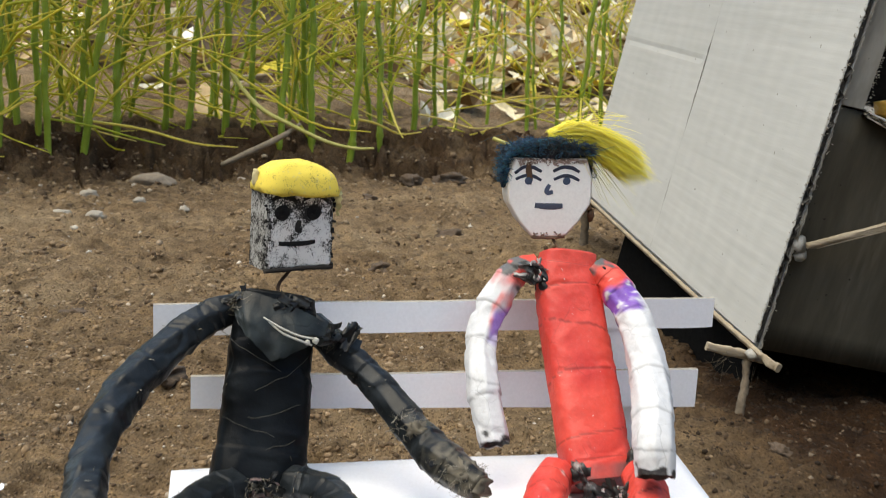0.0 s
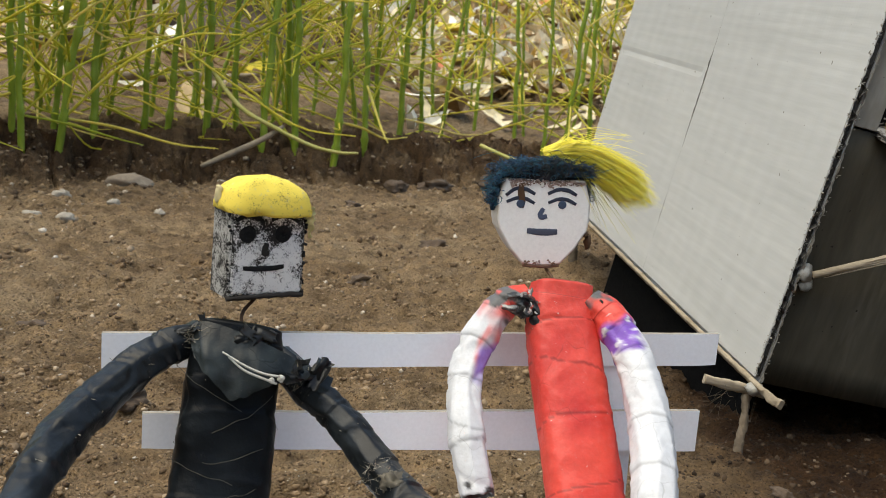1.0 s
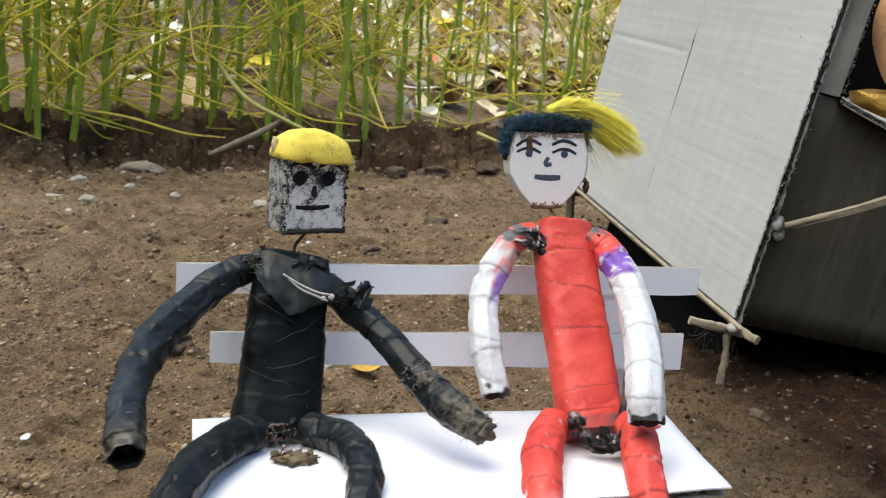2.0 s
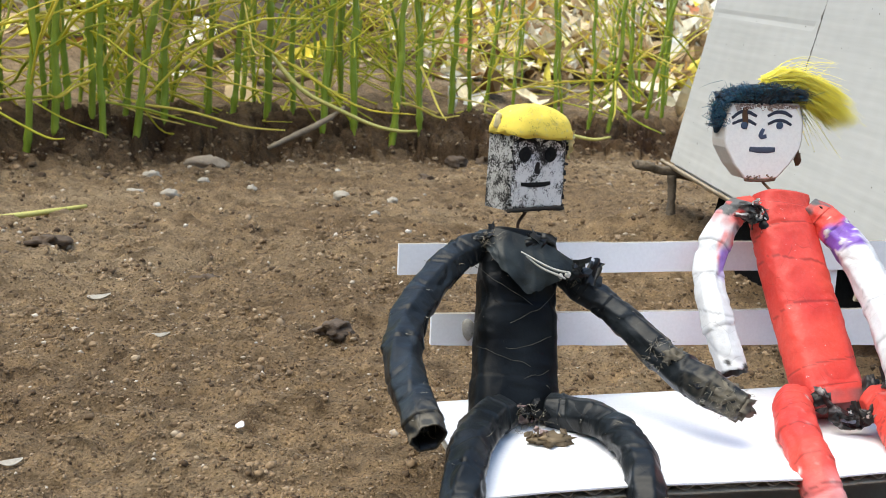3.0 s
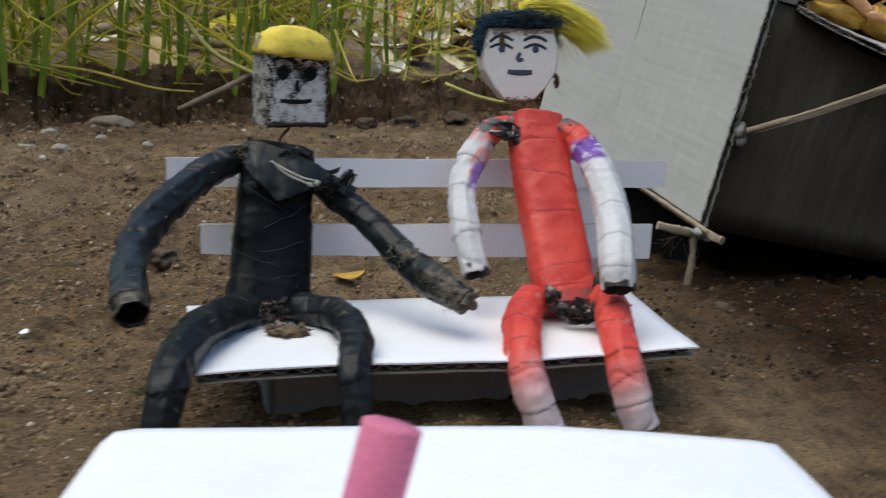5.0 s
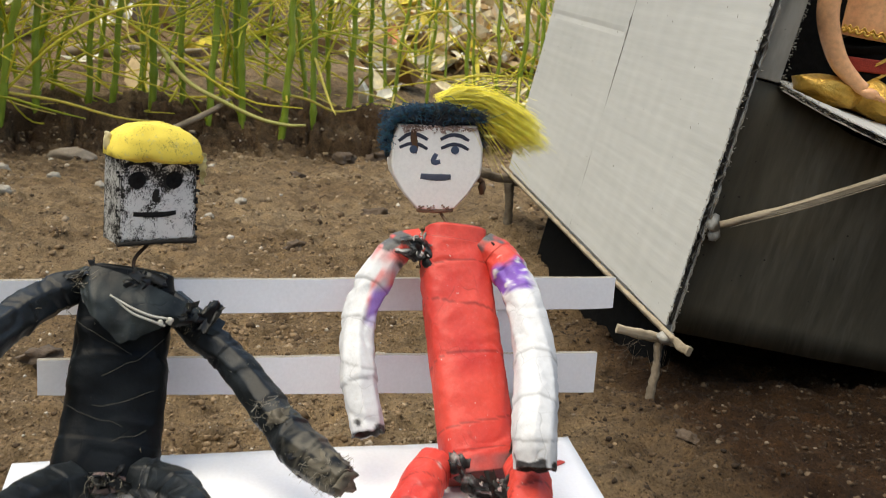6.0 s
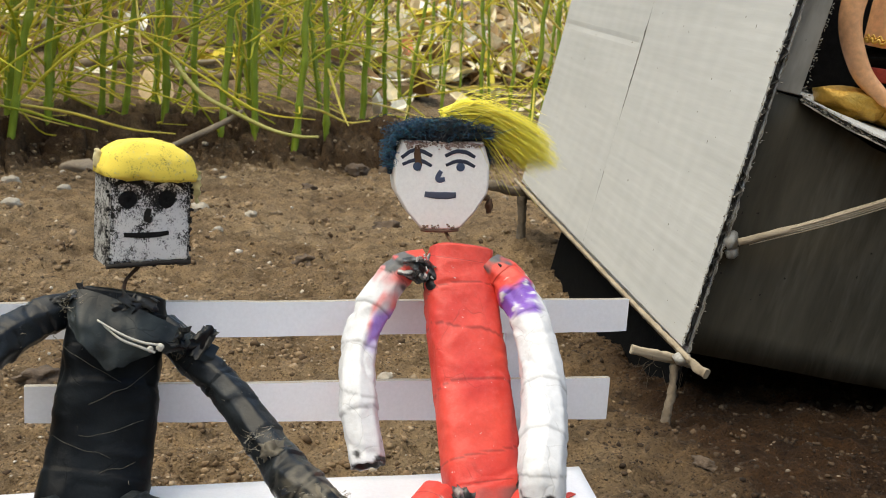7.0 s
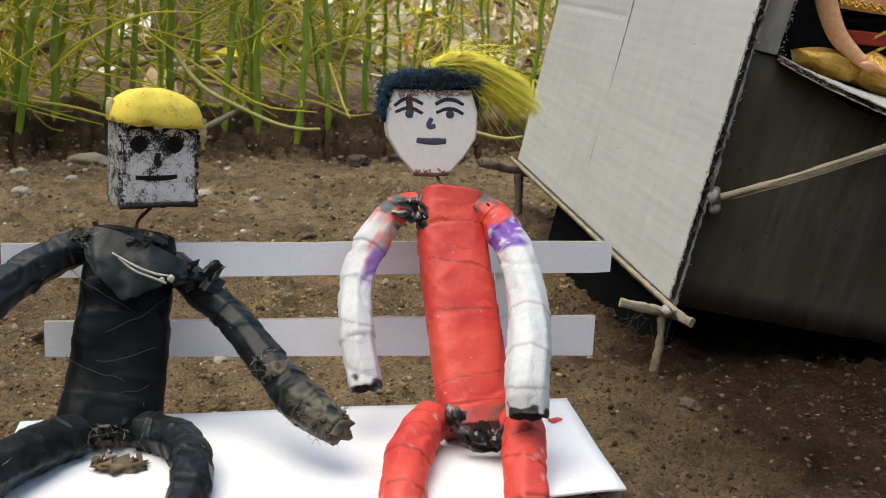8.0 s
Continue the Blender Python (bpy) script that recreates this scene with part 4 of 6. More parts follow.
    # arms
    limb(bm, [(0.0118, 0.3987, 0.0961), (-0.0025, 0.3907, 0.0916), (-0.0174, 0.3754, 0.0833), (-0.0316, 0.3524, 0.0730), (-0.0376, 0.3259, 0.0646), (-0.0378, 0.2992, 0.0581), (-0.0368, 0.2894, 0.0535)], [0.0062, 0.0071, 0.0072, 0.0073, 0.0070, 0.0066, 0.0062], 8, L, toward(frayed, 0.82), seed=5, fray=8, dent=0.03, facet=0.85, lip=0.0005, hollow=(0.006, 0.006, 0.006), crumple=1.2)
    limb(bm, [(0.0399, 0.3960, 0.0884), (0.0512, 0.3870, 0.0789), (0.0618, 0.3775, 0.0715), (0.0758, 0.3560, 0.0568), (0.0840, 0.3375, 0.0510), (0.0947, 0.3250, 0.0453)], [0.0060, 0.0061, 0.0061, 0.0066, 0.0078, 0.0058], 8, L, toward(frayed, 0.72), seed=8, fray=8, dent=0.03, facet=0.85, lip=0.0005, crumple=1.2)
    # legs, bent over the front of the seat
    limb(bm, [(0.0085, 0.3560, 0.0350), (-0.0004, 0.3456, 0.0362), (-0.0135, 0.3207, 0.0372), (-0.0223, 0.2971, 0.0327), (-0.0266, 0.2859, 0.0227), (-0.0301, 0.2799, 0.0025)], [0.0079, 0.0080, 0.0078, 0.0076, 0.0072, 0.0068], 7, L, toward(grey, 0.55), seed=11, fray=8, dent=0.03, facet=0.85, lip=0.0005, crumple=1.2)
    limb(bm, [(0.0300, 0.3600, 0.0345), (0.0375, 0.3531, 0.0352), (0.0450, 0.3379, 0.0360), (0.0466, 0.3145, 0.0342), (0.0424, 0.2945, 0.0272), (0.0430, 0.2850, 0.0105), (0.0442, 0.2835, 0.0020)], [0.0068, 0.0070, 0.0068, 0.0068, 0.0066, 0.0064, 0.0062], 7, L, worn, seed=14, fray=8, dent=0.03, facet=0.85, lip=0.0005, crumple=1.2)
    lump(bm, (0.0170, 0.3590, 0.0335), 0.0052, 1, 0.5, 3, (1.4, 0.6, 0.7), 3.0, L, lambda q: tuple(c * (0.4 + 1.3 * abs(noise.noise(q * 380))) for c in (0.26, 0.18, 0.17)))
    lump(bm, (0.0235, 0.3390, 0.0305), 0.0058, 1, 0.9, 3, (1.3, 0.7, 0.35), 6.0, L, lambda q: tuple(c * (0.5 + 0.9 * abs(noise.noise(q * 300))) for c in (0.24, 0.18, 0.11)), freq=2.6)
    shards(bm, (0.0225, 0.3420, 0.0315), (0.007, 0.004, 0.002), 16, 0.0020, L, [(0.22, 0.17, 0.11), (0.12, 0.09, 0.06), (0.30, 0.22, 0.20)], 1, random.Random(31))
    for c, rr in (((0.0900, 0.3285, 0.0480), 0.0062), ((0.0935, 0.3262, 0.0452), 0.0058), ((0.0765, 0.3470, 0.0590), 0.0040)):
        lump(bm, c, rr, 1, 0.7, 3, (1.1, 0.9, 0.85), c[0] * 700, L, lambda q: tuple(g * (0.35 + 1.5 * abs(noise.noise(q * 420))) for g in (0.17, 0.15, 0.115)), freq=3.0)
    # frayed threads at shoulder, wrist and lap
    r = random.Random(3)
    for cx, cy, cz, spreadr, k in ((0.0915, 0.3280, 0.0468, 0.0078, 240), (0.0850, 0.3340, 0.0500, 0.0082, 120), (-0.0380, 0.2985, 0.0575, 0.0074, 50), (0.0115, 0.3900, 0.0975, 0.0060, 80), (0.0470, 0.3850, 0.0850, 0.0065, 80), (0.0180, 0.3510, 0.0340, 0.0085, 60), (0.0730, 0.3520, 0.0590, 0.0082, 90)):
        for i in range(k):
            d = Vector((r.gauss(0, 1), r.gauss(0, 1), r.gauss(0, 1))).normalized()
            a = Vector((cx, cy, cz)) + d * spreadr * 0.75
            b = a + Vector((r.gauss(0, 1), r.gauss(0, 1), r.gauss(0, 0.8))) * 0.0015
            c = b + Vector((r.gauss(0, 1), r.gauss(0, 1), r.gauss(0, 0.8))) * 0.0015
            for q in (a, b, c):
                q.z = max(q.z, 0.0290)
            strand(bm, [a, b, c], 0.00009, L, r.choice(((0.28, 0.25, 0.20), (0.19, 0.165, 0.12), (0.38, 0.35, 0.28))), 1, 5)
    dark_bits = [(0.004, 0.005, 0.006), (0.007, 0.008, 0.009), (0.012, 0.013, 0.015), (0.03, 0.03, 0.028)]
    for c, sp, k, sz, aim in (((0.0105, 0.3910, 0.0990), (0.004, 0.003, 0.003), 7, 0.0030, (-0.3, -0.8, 0.6)), ((0.0330, 0.3850, 0.0985), (0.007, 0.002, 0.002), 7, 0.0032, (0.1, -0.7, 0.7)), ((0.0490, 0.3795, 0.0885), (0.005, 0.002, 0.002), 5, 0.0040, (0.3, -0.6, 0.8)), ((0.0170, 0.3560, 0.0360), (0.007, 0.004, 0.002), 9, 0.0028, (0, -0.6, 0.8)), ((0.0860, 0.3300, 0.0500), (0.004, 0.004, 0.004), 6, 0.0030, (0, -0.8, 0.6))):
        flaps(bm, c, sp, k, sz, L, dark_bits, 0, r, aim, 0.45)
    for z, tilt, cy in ((0.046, 0.004, 0.3765), (0.052, -0.006, 0.379), (0.0585, 0.003, 0.3815), (0.069, 0.009, 0.386), (0.0775, -0.011, 0.389)):
        ring = []
        for i in range(15):
            t = math.pi * (0.98 + 1.04 * i / 14)
            ring.append((0.0200 + 0.05 * (z - 0.046) + 0.0175 * math.cos(t), cy + 0.0112 * math.sin(t), z + tilt * math.cos(t) + 0.0004 * r.gauss(0, 1)))
        tube(bm, ring, [0.00010, 0.00014, 0.00009], 40, 4, 1, layer=L, paint=(0.055, 0.053, 0.045), cap=False)
    # neck wire
    tube(bm, [(0.0268, 0.4010, 0.0985), (0.0272, 0.4040, 0.1035), (0.0320, 0.4080, 0.1085), (0.0330, 0.4110, 0.1120)], [0.0007] * 3, 12, 7, 1, layer=L, paint=(0.06, 0.035, 0.022))
    # head, with x across the face and y into it
    start = len(bm.verts)
    hw, hd, z0, z1 = 0.0148, 0.0175, 0.1098, 0.1445
    face, edge, ink = (0.32, 0.315, 0.30), (0.06, 0.058, 0.052), (0.008, 0.008, 0.008)
    cols = 24
    grid = []
    for i in range(cols + 1):
        for k in range(1):
            row = []
            for j in range(cols + 1):
                x, z = -hw + 2 * hw * i / cols, z0 + (z1 - z0) * j / cols
                e = min(i, cols - i, j) / cols
                p = Vector((x, 0.0, z))
                eye = max(1.5 * math.exp(-((x - ex) / 0.0046) ** 2 - ((z - 0.1335) / 0.0044) ** 2) for ex in (-0.0083, 0.0058))
                rim = max(0.0, 1 - e / 0.10)
                wear = max(0.0, min(1.0, 0.10 + 0.40 * eye + 0.6 * rim + 0.7 * noise.noise(p * 130) + 0.016 * (z - 0.124) / 0.001 * (1 if z > 0.124 else 2.2)))
                v = bm.verts.new((x, 0.0006 * (1 if e < 0.02 else 0) + 0.0002 * noise.noise(p * 300), z))
                v[L] = (wear, wear, wear, 1)
                row.append(v)
            grid.append(row)
    for i in range(cols):
        for j in range(cols):
            bm.faces.new((grid[i][j], grid[i + 1][j], grid[i + 1][j + 1], grid[i][j + 1])).material_index = 2
    prism(bm, [(-hw - 0.0004, z0 - 0.0006), (hw + 0.0004, z0 - 0.0006), (hw + 0.0002, z1), (-hw - 0.0002, z1)], 0.0003, hd, L, edge, (0.10, 0.096, 0.086), 3, 0.0006)
    tube(bm, [(-hw - 0.0006, 0.0004, z0 - 0.0006), (-0.004, -0.0002, z0 - 0.0001), (0.004, -0.0002, z0 + 0.0002), (hw + 0.0006, 0.0004, z0)], [0.0010, 0.0009, 0.0010, 0.0011], 18, 6, 1, rough=0.0005, freq=500, layer=L, paint=(0.03, 0.026, 0.022))
    for x in (-0.0083, 0.0058):
        dot(bm, x, 0.1333, 0.0034, L, (0.006, 0.006, 0.006), 1)
        dot(bm, x, 0.1333, 0.0022, L, (0.002, 0.002, 0.002), 1)
        mark(bm, [(x - 0.005, 0.1385), (x - 0.001, 0.1402), (x + 0.003, 0.1398), (x + 0.0062, 0.1378)], 0.0016, L, ink, 1)
    mark(bm, [(-0.0006, 0.1300), (-0.0012, 0.1280), (-0.0012, 0.1262), (0.0004, 0.1258)], 0.0022, L, (0.02, 0.018, 0.016), 1)
    mark(bm, [(-0.0095, 0.1206), (-0.004, 0.1203), (0.002, 0.1204), (0.0068, 0.1210)], 0.0018, L, ink, 1)
    # cap of yellow foam
    cap_y = (0.78, 0.58, 0.06)
    made = bmesh.ops.create_uvsphere(bm, u_segments=56, v_segments=32, radius=1.0)["verts"]
    for v in made:
        q = v.co
        zz = 0.0132 * q.z ** 0.72 if q.z > 0 else 0.0016 * q.z
        rim = (1.0 + 0.03 * (q.z < 0.12)) * math.hypot(q.x, q.y) / max(1e-6, (q.x ** 4 + q.y ** 4) ** 0.25)
        v.co = Vector((0.0006 + q.x * (hw + 0.0022) * rim, hd * 0.5 - 0.0008 + q.y * (hd * 0.5 + 0.0036) * rim, 0.1412 + zz - 0.0008 * q.x + 0.0008 * noise.noise(q * 3) + 0.00035 * noise.noise(q * 16)))
        k = 0.85 + 0.25 * noise.noise(q * 9)
        g = max(0.0, min(0.8, 2.2 * noise.noise(q * 5 + Vector((3, 1, 2))) - 0.5 + 0.5 * q.x))
        v[L] = (*[a * k + (b - a * k) * g for a, b in zip(cap_y, (0.42, 0.40, 0.30))], 1)
        for f in v.link_faces:
            f.material_index, f.smooth = 4, True
    def stale(q):
        k = 0.7 + 0.6 * abs(noise.noise(q * 300))
        return (0.62 * k, 0.55 * k, 0.26 * k)
    foil_band(bm, [(hw + 0.0008, -0.0012, 0.1440), (hw + 0.0022, 0.000, 0.1405), (hw + 0.0030, 0.001, 0.1360), (hw + 0.0042, 0.002, 0.1315)], 0.0026, L, stale, 1, 3.0, (0.5, -1, 0.1), 30, 0.0008)
    foil_band(bm, [(hw + 0.0015, 0.003, 0.1440), (hw + 0.0032, 0.005, 0.1400), (hw + 0.0028, 0.006, 0.1355)], 0.0022, L, stale, 1, 9.0, (1, -0.4, 0.1), 24, 0.0008)
    tube(bm, [(-hw - 0.0005, 0.010, 0.1445), (-hw - 0.0022, 0.010, 0.1470), (-hw - 0.0018, 0.010, 0.1490), (-hw - 0.0026, 0.010, 0.1500)], [0.0022, 0.0015, 0.0011, 0.0006], 14, 8, 1, rough=0.0008, freq=300, layer=L, paint=(0.58, 0.50, 0.28))
    er = random.Random(14)
    for k in range(150):
        z = er.uniform(z0, z1)
        p = (er.choice((-hw, hw)), z) if k % 2 else (er.uniform(-hw, hw), z0)
        lump(bm, (p[0] + er.gauss(0, 0.0004), abs(er.gauss(0, 0.0012)), p[1] + er.gauss(0, 0.0004)), 0.0003 + 0.0007 * er.random() ** 2, 1, 0.7, 1, (1, 1, 1), k * 1.7, L, er.choice(((0.012, 0.011, 0.010), (0.03, 0.027, 0.024), (0.006, 0.006, 0.006))))
    turn = Matrix.Translation((0.0335, 0.4040, 0)) @ Euler((0, radians(1.0), radians(20))).to_matrix().to_4x4()
    moved(bm, start, turn)
    bmesh.ops.translate(bm, verts=bm.verts, vec=-o)
    return solid("figure", bm, [TAPE, RAW, WORN, WORN_DARK, FOAM, TAPE_MATT], BENCH @ Matrix.Translation(o), "handmade figure in black tape with yellow foam cap, on bench", "figure", smooth=False)


def build_red_figure():
    o = Vector((0.153, 0.345, 0.0287))
    bm = bmesh.new()
    L = bm.verts.layers.float_color.new("paint")
    red, white, purple, wash, torn = (0.68, 0.070, 0.050), (0.60, 0.605, 0.615), (0.19, 0.08, 0.42), (0.62, 0.53, 0.55), (0.10, 0.10, 0.10)

    def mix(a, b, k):
        k = max(0.0, min(1.0, k))
        return tuple(p + (q - p) * k for p, q in zip(a, b))

    def body(s, q):
        c = mix(red, torn, (0.07 - s) * 18 + 1.4 * noise.noise(q * 170)) if s < 0.14 else red
        return mix(c, (0.55, 0.035, 0.03), 0.3 + noise.noise(q * 60))

    def arm(s, q):
        k = 0.05 * noise.noise(q * 140)
        c = mix(red, torn, (0.08 - s) * 12 + 4 * (noise.noise(q * 200) - 0.1)) if s < 0.17 else red
        c = mix(c, purple, (s + k - 0.24) / 0.05)
        c = mix(c, white, (q.x - 0.1742 + 0.003 * noise.noise(q * 150)) / 0.0015 * (s > 0.22))
        c = mix(c, white, 7 * (noise.noise(q * 330) - 0.24) * (0.22 < s < 0.5))
        c = mix(c, white, (s + k - 0.37) / 0.03 + 0.9 * noise.noise(q * 260))
        return mix(c, (0.025, 0.024, 0.024), 6 * (noise.noise(q * 230) + (s - 0.97) * 9) * (s > 0.90))

    def arm_pale(s, q):
        k = 0.06 * noise.noise(q * 140)
        pale = mix(red, white, 0.65 + 0.9 * noise.noise(q * 190))
        c = mix(red, pale, 0.6 * (s + k - 0.16) / 0.10)
        c = mix(c, (0.11, 0.11, 0.108), 6 * (noise.noise(q * 190) - 0.12) * max(0.0, min(1.0, (0.30 - s) / 0.06)))
        across = q.x - (0.1085 + (q.z - 0.0826) * 0.563) + 0.002 * noise.noise(q * 160)
        c = mix(c, white, min(1.0, (0.106 + 0.002 * noise.noise(q * 240) - q.z) / 0.0018) * max(0.0, min(1.0, (0.0005 - across) / 0.001)))
        c = mix(c, (0.32, 0.20, 0.58), max(0.0, min(1.0, (0.0965 - q.z) / 0.003)) * max(0.0, min(1.0, (across - 0.0005) / 0.002)))
        c = mix(c, white, (0.0865 + 0.002 * noise.noise(q * 200) - q.z) / 0.004)
        return mix(c, (0.025, 0.024, 0.024), 6 * (noise.noise(q * 230) + (s - 0.985) * 9) * (s > 0.93))

    def leg(s, q):
        return mix(mix(mix(red, (0.72, 0.62, 0.58), 3 * (noise.noise(q * 260) - 0.52)), (0.55, 0.035, 0.03), 0.2 + noise.noise(q * 60)), wash, (s + 0.08 * noise.noise(q * 90) - 0.62) / 0.25)
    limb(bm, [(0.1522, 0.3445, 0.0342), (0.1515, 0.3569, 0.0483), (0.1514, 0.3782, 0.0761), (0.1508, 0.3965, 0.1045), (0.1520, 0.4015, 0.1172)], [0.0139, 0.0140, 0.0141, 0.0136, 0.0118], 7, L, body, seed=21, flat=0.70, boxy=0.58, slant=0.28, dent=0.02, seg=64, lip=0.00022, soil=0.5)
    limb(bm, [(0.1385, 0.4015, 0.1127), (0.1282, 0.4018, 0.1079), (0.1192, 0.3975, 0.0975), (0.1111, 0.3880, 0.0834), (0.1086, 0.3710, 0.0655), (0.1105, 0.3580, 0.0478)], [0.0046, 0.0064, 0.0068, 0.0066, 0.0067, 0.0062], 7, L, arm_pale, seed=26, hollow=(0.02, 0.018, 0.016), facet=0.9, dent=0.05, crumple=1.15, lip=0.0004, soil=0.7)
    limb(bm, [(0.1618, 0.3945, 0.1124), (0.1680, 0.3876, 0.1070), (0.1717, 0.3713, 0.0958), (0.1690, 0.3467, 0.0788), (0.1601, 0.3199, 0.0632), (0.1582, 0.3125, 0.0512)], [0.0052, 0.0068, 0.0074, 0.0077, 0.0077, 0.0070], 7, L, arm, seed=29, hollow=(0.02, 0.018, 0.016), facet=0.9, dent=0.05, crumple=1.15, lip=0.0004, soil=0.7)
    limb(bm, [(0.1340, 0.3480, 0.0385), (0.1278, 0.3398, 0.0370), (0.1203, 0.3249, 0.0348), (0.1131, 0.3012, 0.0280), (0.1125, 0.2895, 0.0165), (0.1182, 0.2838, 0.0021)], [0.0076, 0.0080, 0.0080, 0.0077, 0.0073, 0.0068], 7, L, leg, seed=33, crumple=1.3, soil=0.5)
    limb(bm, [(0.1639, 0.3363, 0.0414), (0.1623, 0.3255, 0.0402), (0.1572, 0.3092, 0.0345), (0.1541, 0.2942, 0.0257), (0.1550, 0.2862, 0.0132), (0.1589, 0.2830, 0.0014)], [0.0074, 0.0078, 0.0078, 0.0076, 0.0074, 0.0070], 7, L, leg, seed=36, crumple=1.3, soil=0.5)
    # torn dark patches at shoulder and hip
    tube(bm, [(0.1508, 0.4030, 0.1150), (0.1495, 0.4050, 0.1185), (0.1478, 0.4110, 0.1225), (0.1480, 0.4140, 0.1270)], [0.0007] * 3, 12, 6, 1, layer=L, paint=(0.16, 0.10, 0.06))
    lump(bm, (0.1515, 0.3935, 0.1150), 0.0034, 0, 0.3, 2, (1.2, 0.5, 0.7), 9.0, L, (0.66, 0.40, 0.36))
    r = random.Random(4)
    bits = [(0.025, 0.023, 0.022), (0.05, 0.048, 0.046), (0.30, 0.29, 0.27), (0.45, 0.06, 0.045), (0.55, 0.53, 0.50)]
    foil = [(0.022, 0.021, 0.020), (0.045, 0.045, 0.045), (0.10, 0.105, 0.105), (0.16, 0.165, 0.16), (0.03, 0.028, 0.027)]
    def crumpled(q):
        g = noise.noise(q * 230) + 0.4 * noise.noise(q * 520)
        return (0.014, 0.013, 0.013) if g < 0.05 else (0.045, 0.046, 0.046) if g < 0.25 else (0.13, 0.135, 0.135) if g < 0.5 else (0.40, 0.39, 0.37)
    for c, rr, sq in (((0.1385, 0.3990, 0.1085), 0.0040, (0.6, 0.7, 1.6)), ((0.1625, 0.3950, 0.1085), 0.0034, (0.5, 0.7, 1.4)), ((0.1420, 0.3420, 0.0400), 0.0050, (0.9, 0.8, 1.0)), ((0.1630, 0.3400, 0.0440), 0.0046, (0.7, 0.8, 1.4))):
        lump(bm, c, rr, 3, 0.5, 3, sq, c[0] * 90, L, crumpled, freq=2.4)
    for k, (pts, wd) in enumerate((
            ([(0.1275, 0.3955, 0.1135), (0.1325, 0.3940, 0.1140), (0.1375, 0.3925, 0.1110), (0.1392, 0.3905, 0.1040), (0.1400, 0.3900, 0.0985)], 0.0026),
            ([(0.1255, 0.3950, 0.1095), (0.1310, 0.3930, 0.1085), (0.1362, 0.3925, 0.1065)], 0.0022),
            ([(0.1622, 0.3905, 0.1150), (0.1655, 0.3880, 0.1115), (0.1648, 0.3870, 0.1060)], 0.0024),
            ([(0.1370, 0.3395, 0.0475), (0.1395, 0.3345, 0.0430), (0.1420, 0.3325, 0.0370), (0.1450, 0.3330, 0.0325)], 0.0028),
            ([(0.1395, 0.3335, 0.0405), (0.1460, 0.3312, 0.0375), (0.1540, 0.3308, 0.0372), (0.1610, 0.3318, 0.0400), (0.1655, 0.3340, 0.0470), (0.1668, 0.3390, 0.0550)], 0.0030),
            ([(0.1430, 0.3340, 0.0335), (0.1500, 0.3322, 0.0318), (0.1570, 0.3325, 0.0330), (0.1620, 0.3340, 0.0365)], 0.0030))):
        foil_band(bm, pts, wd, L, crumpled, 3, k * 7.7)
    for c, sp, k, sz, aim in (((0.1350, 0.3915, 0.1110), (0.003, 0.001, 0.0040), 5, 0.0024, (0.1, -0.9, 0.3)), ((0.1535, 0.3268, 0.0395), (0.0075, 0.001, 0.0012), 7, 0.0028, (0, -0.9, 0.3)), ((0.1635, 0.3300, 0.0490), (0.0016, 0.001, 0.0040), 5, 0.0024, (0.2, -0.9, 0.2))):
        flaps(bm, c, sp, k, sz, L, foil, 3, r, aim, 0.2)
        shards(bm, c, (sp[0] * 1.4, 0.003, sp[2] * 1.4), k * 3, 0.0007, L, bits, 1, r)
    # head
    start = len(bm.verts)
    face = [(-0.0078, 0.1242), (-0.0040, 0.1236), (0.0044, 0.1237), (0.0080, 0.1244), (0.0135, 0.1305), (0.0183, 0.1382), (0.0189, 0.1420), (0.0188, 0.1500), (0.0160, 0.1585), (-0.0160, 0.1585), (-0.0188, 0.1500), (-0.0188, 0.1420), (-0.0181, 0.1385), (-0.0134, 0.1306)]
    prism(bm, face, 0.0, 0.0150, L, (0.92, 0.91, 0.865), (0.60, 0.54, 0.47), 1, 0.0007)
    ink, rust = (0.040, 0.048, 0.072), (0.10, 0.055, 0.03)
    for k, ex in ((-1, -0.0098), (1, 0.0072)):
        mark(bm, [(ex - 0.0062, 0.1528 - 0.0010 * (k < 0)), (ex - 0.0022, 0.1546), (ex + 0.0018, 0.1544), (ex + 0.0056, 0.1526)], 0.0014, L, ink, 1)
        mark(bm, [(ex - 0.0058, 0.1492), (ex - 0.0018, 0.1508), (ex + 0.0020, 0.1506), (ex + 0.0056, 0.1488)], 0.0013, L, ink, 1)
        dot(bm, ex, 0.1486, 0.0018, L, (0.055, 0.08, 0.13), 1)
    mark(bm, [(-0.0004, 0.1470), (-0.0016, 0.1446), (-0.0010, 0.1434), (0.0012, 0.1438)], 0.0019, L, (0.075, 0.095, 0.15), 1)
    mark(bm, [(-0.0066, 0.1378), (-0.002, 0.1374), (0.002, 0.1374), (0.0058, 0.1376)], 0.0024, L, (0.075, 0.085, 0.12), 1)
    mark(bm, [(-0.0098, 0.1568), (-0.0100, 0.1540), (-0.0094, 0.1500), (-0.0096, 0.1470)], 0.0024, L, rust, 1)
    tube(bm, [(-0.0075, 0.0010, 0.1238), (0, 0.0008, 0.1233), (0.0075, 0.0010, 0.1238)], [0.0008, 0.0009, 0.0008], 10, 6, 1, rough=0.0004, freq=500, layer=L, paint=(0.20, 0.13, 0.09))
    lump(bm, (0.0205, 0.006, 0.1325), 0.0022, 1, 0.6, 2, (0.7, 0.8, 1.3), 5.0, L, (0.13, 0.075, 0.045))
    lump(bm, (0.0192, 0.006, 0.1360), 0.0014, 1, 0.6, 2, (1.0, 0.8, 1.0), 7.0, L, (0.15, 0.09, 0.05))
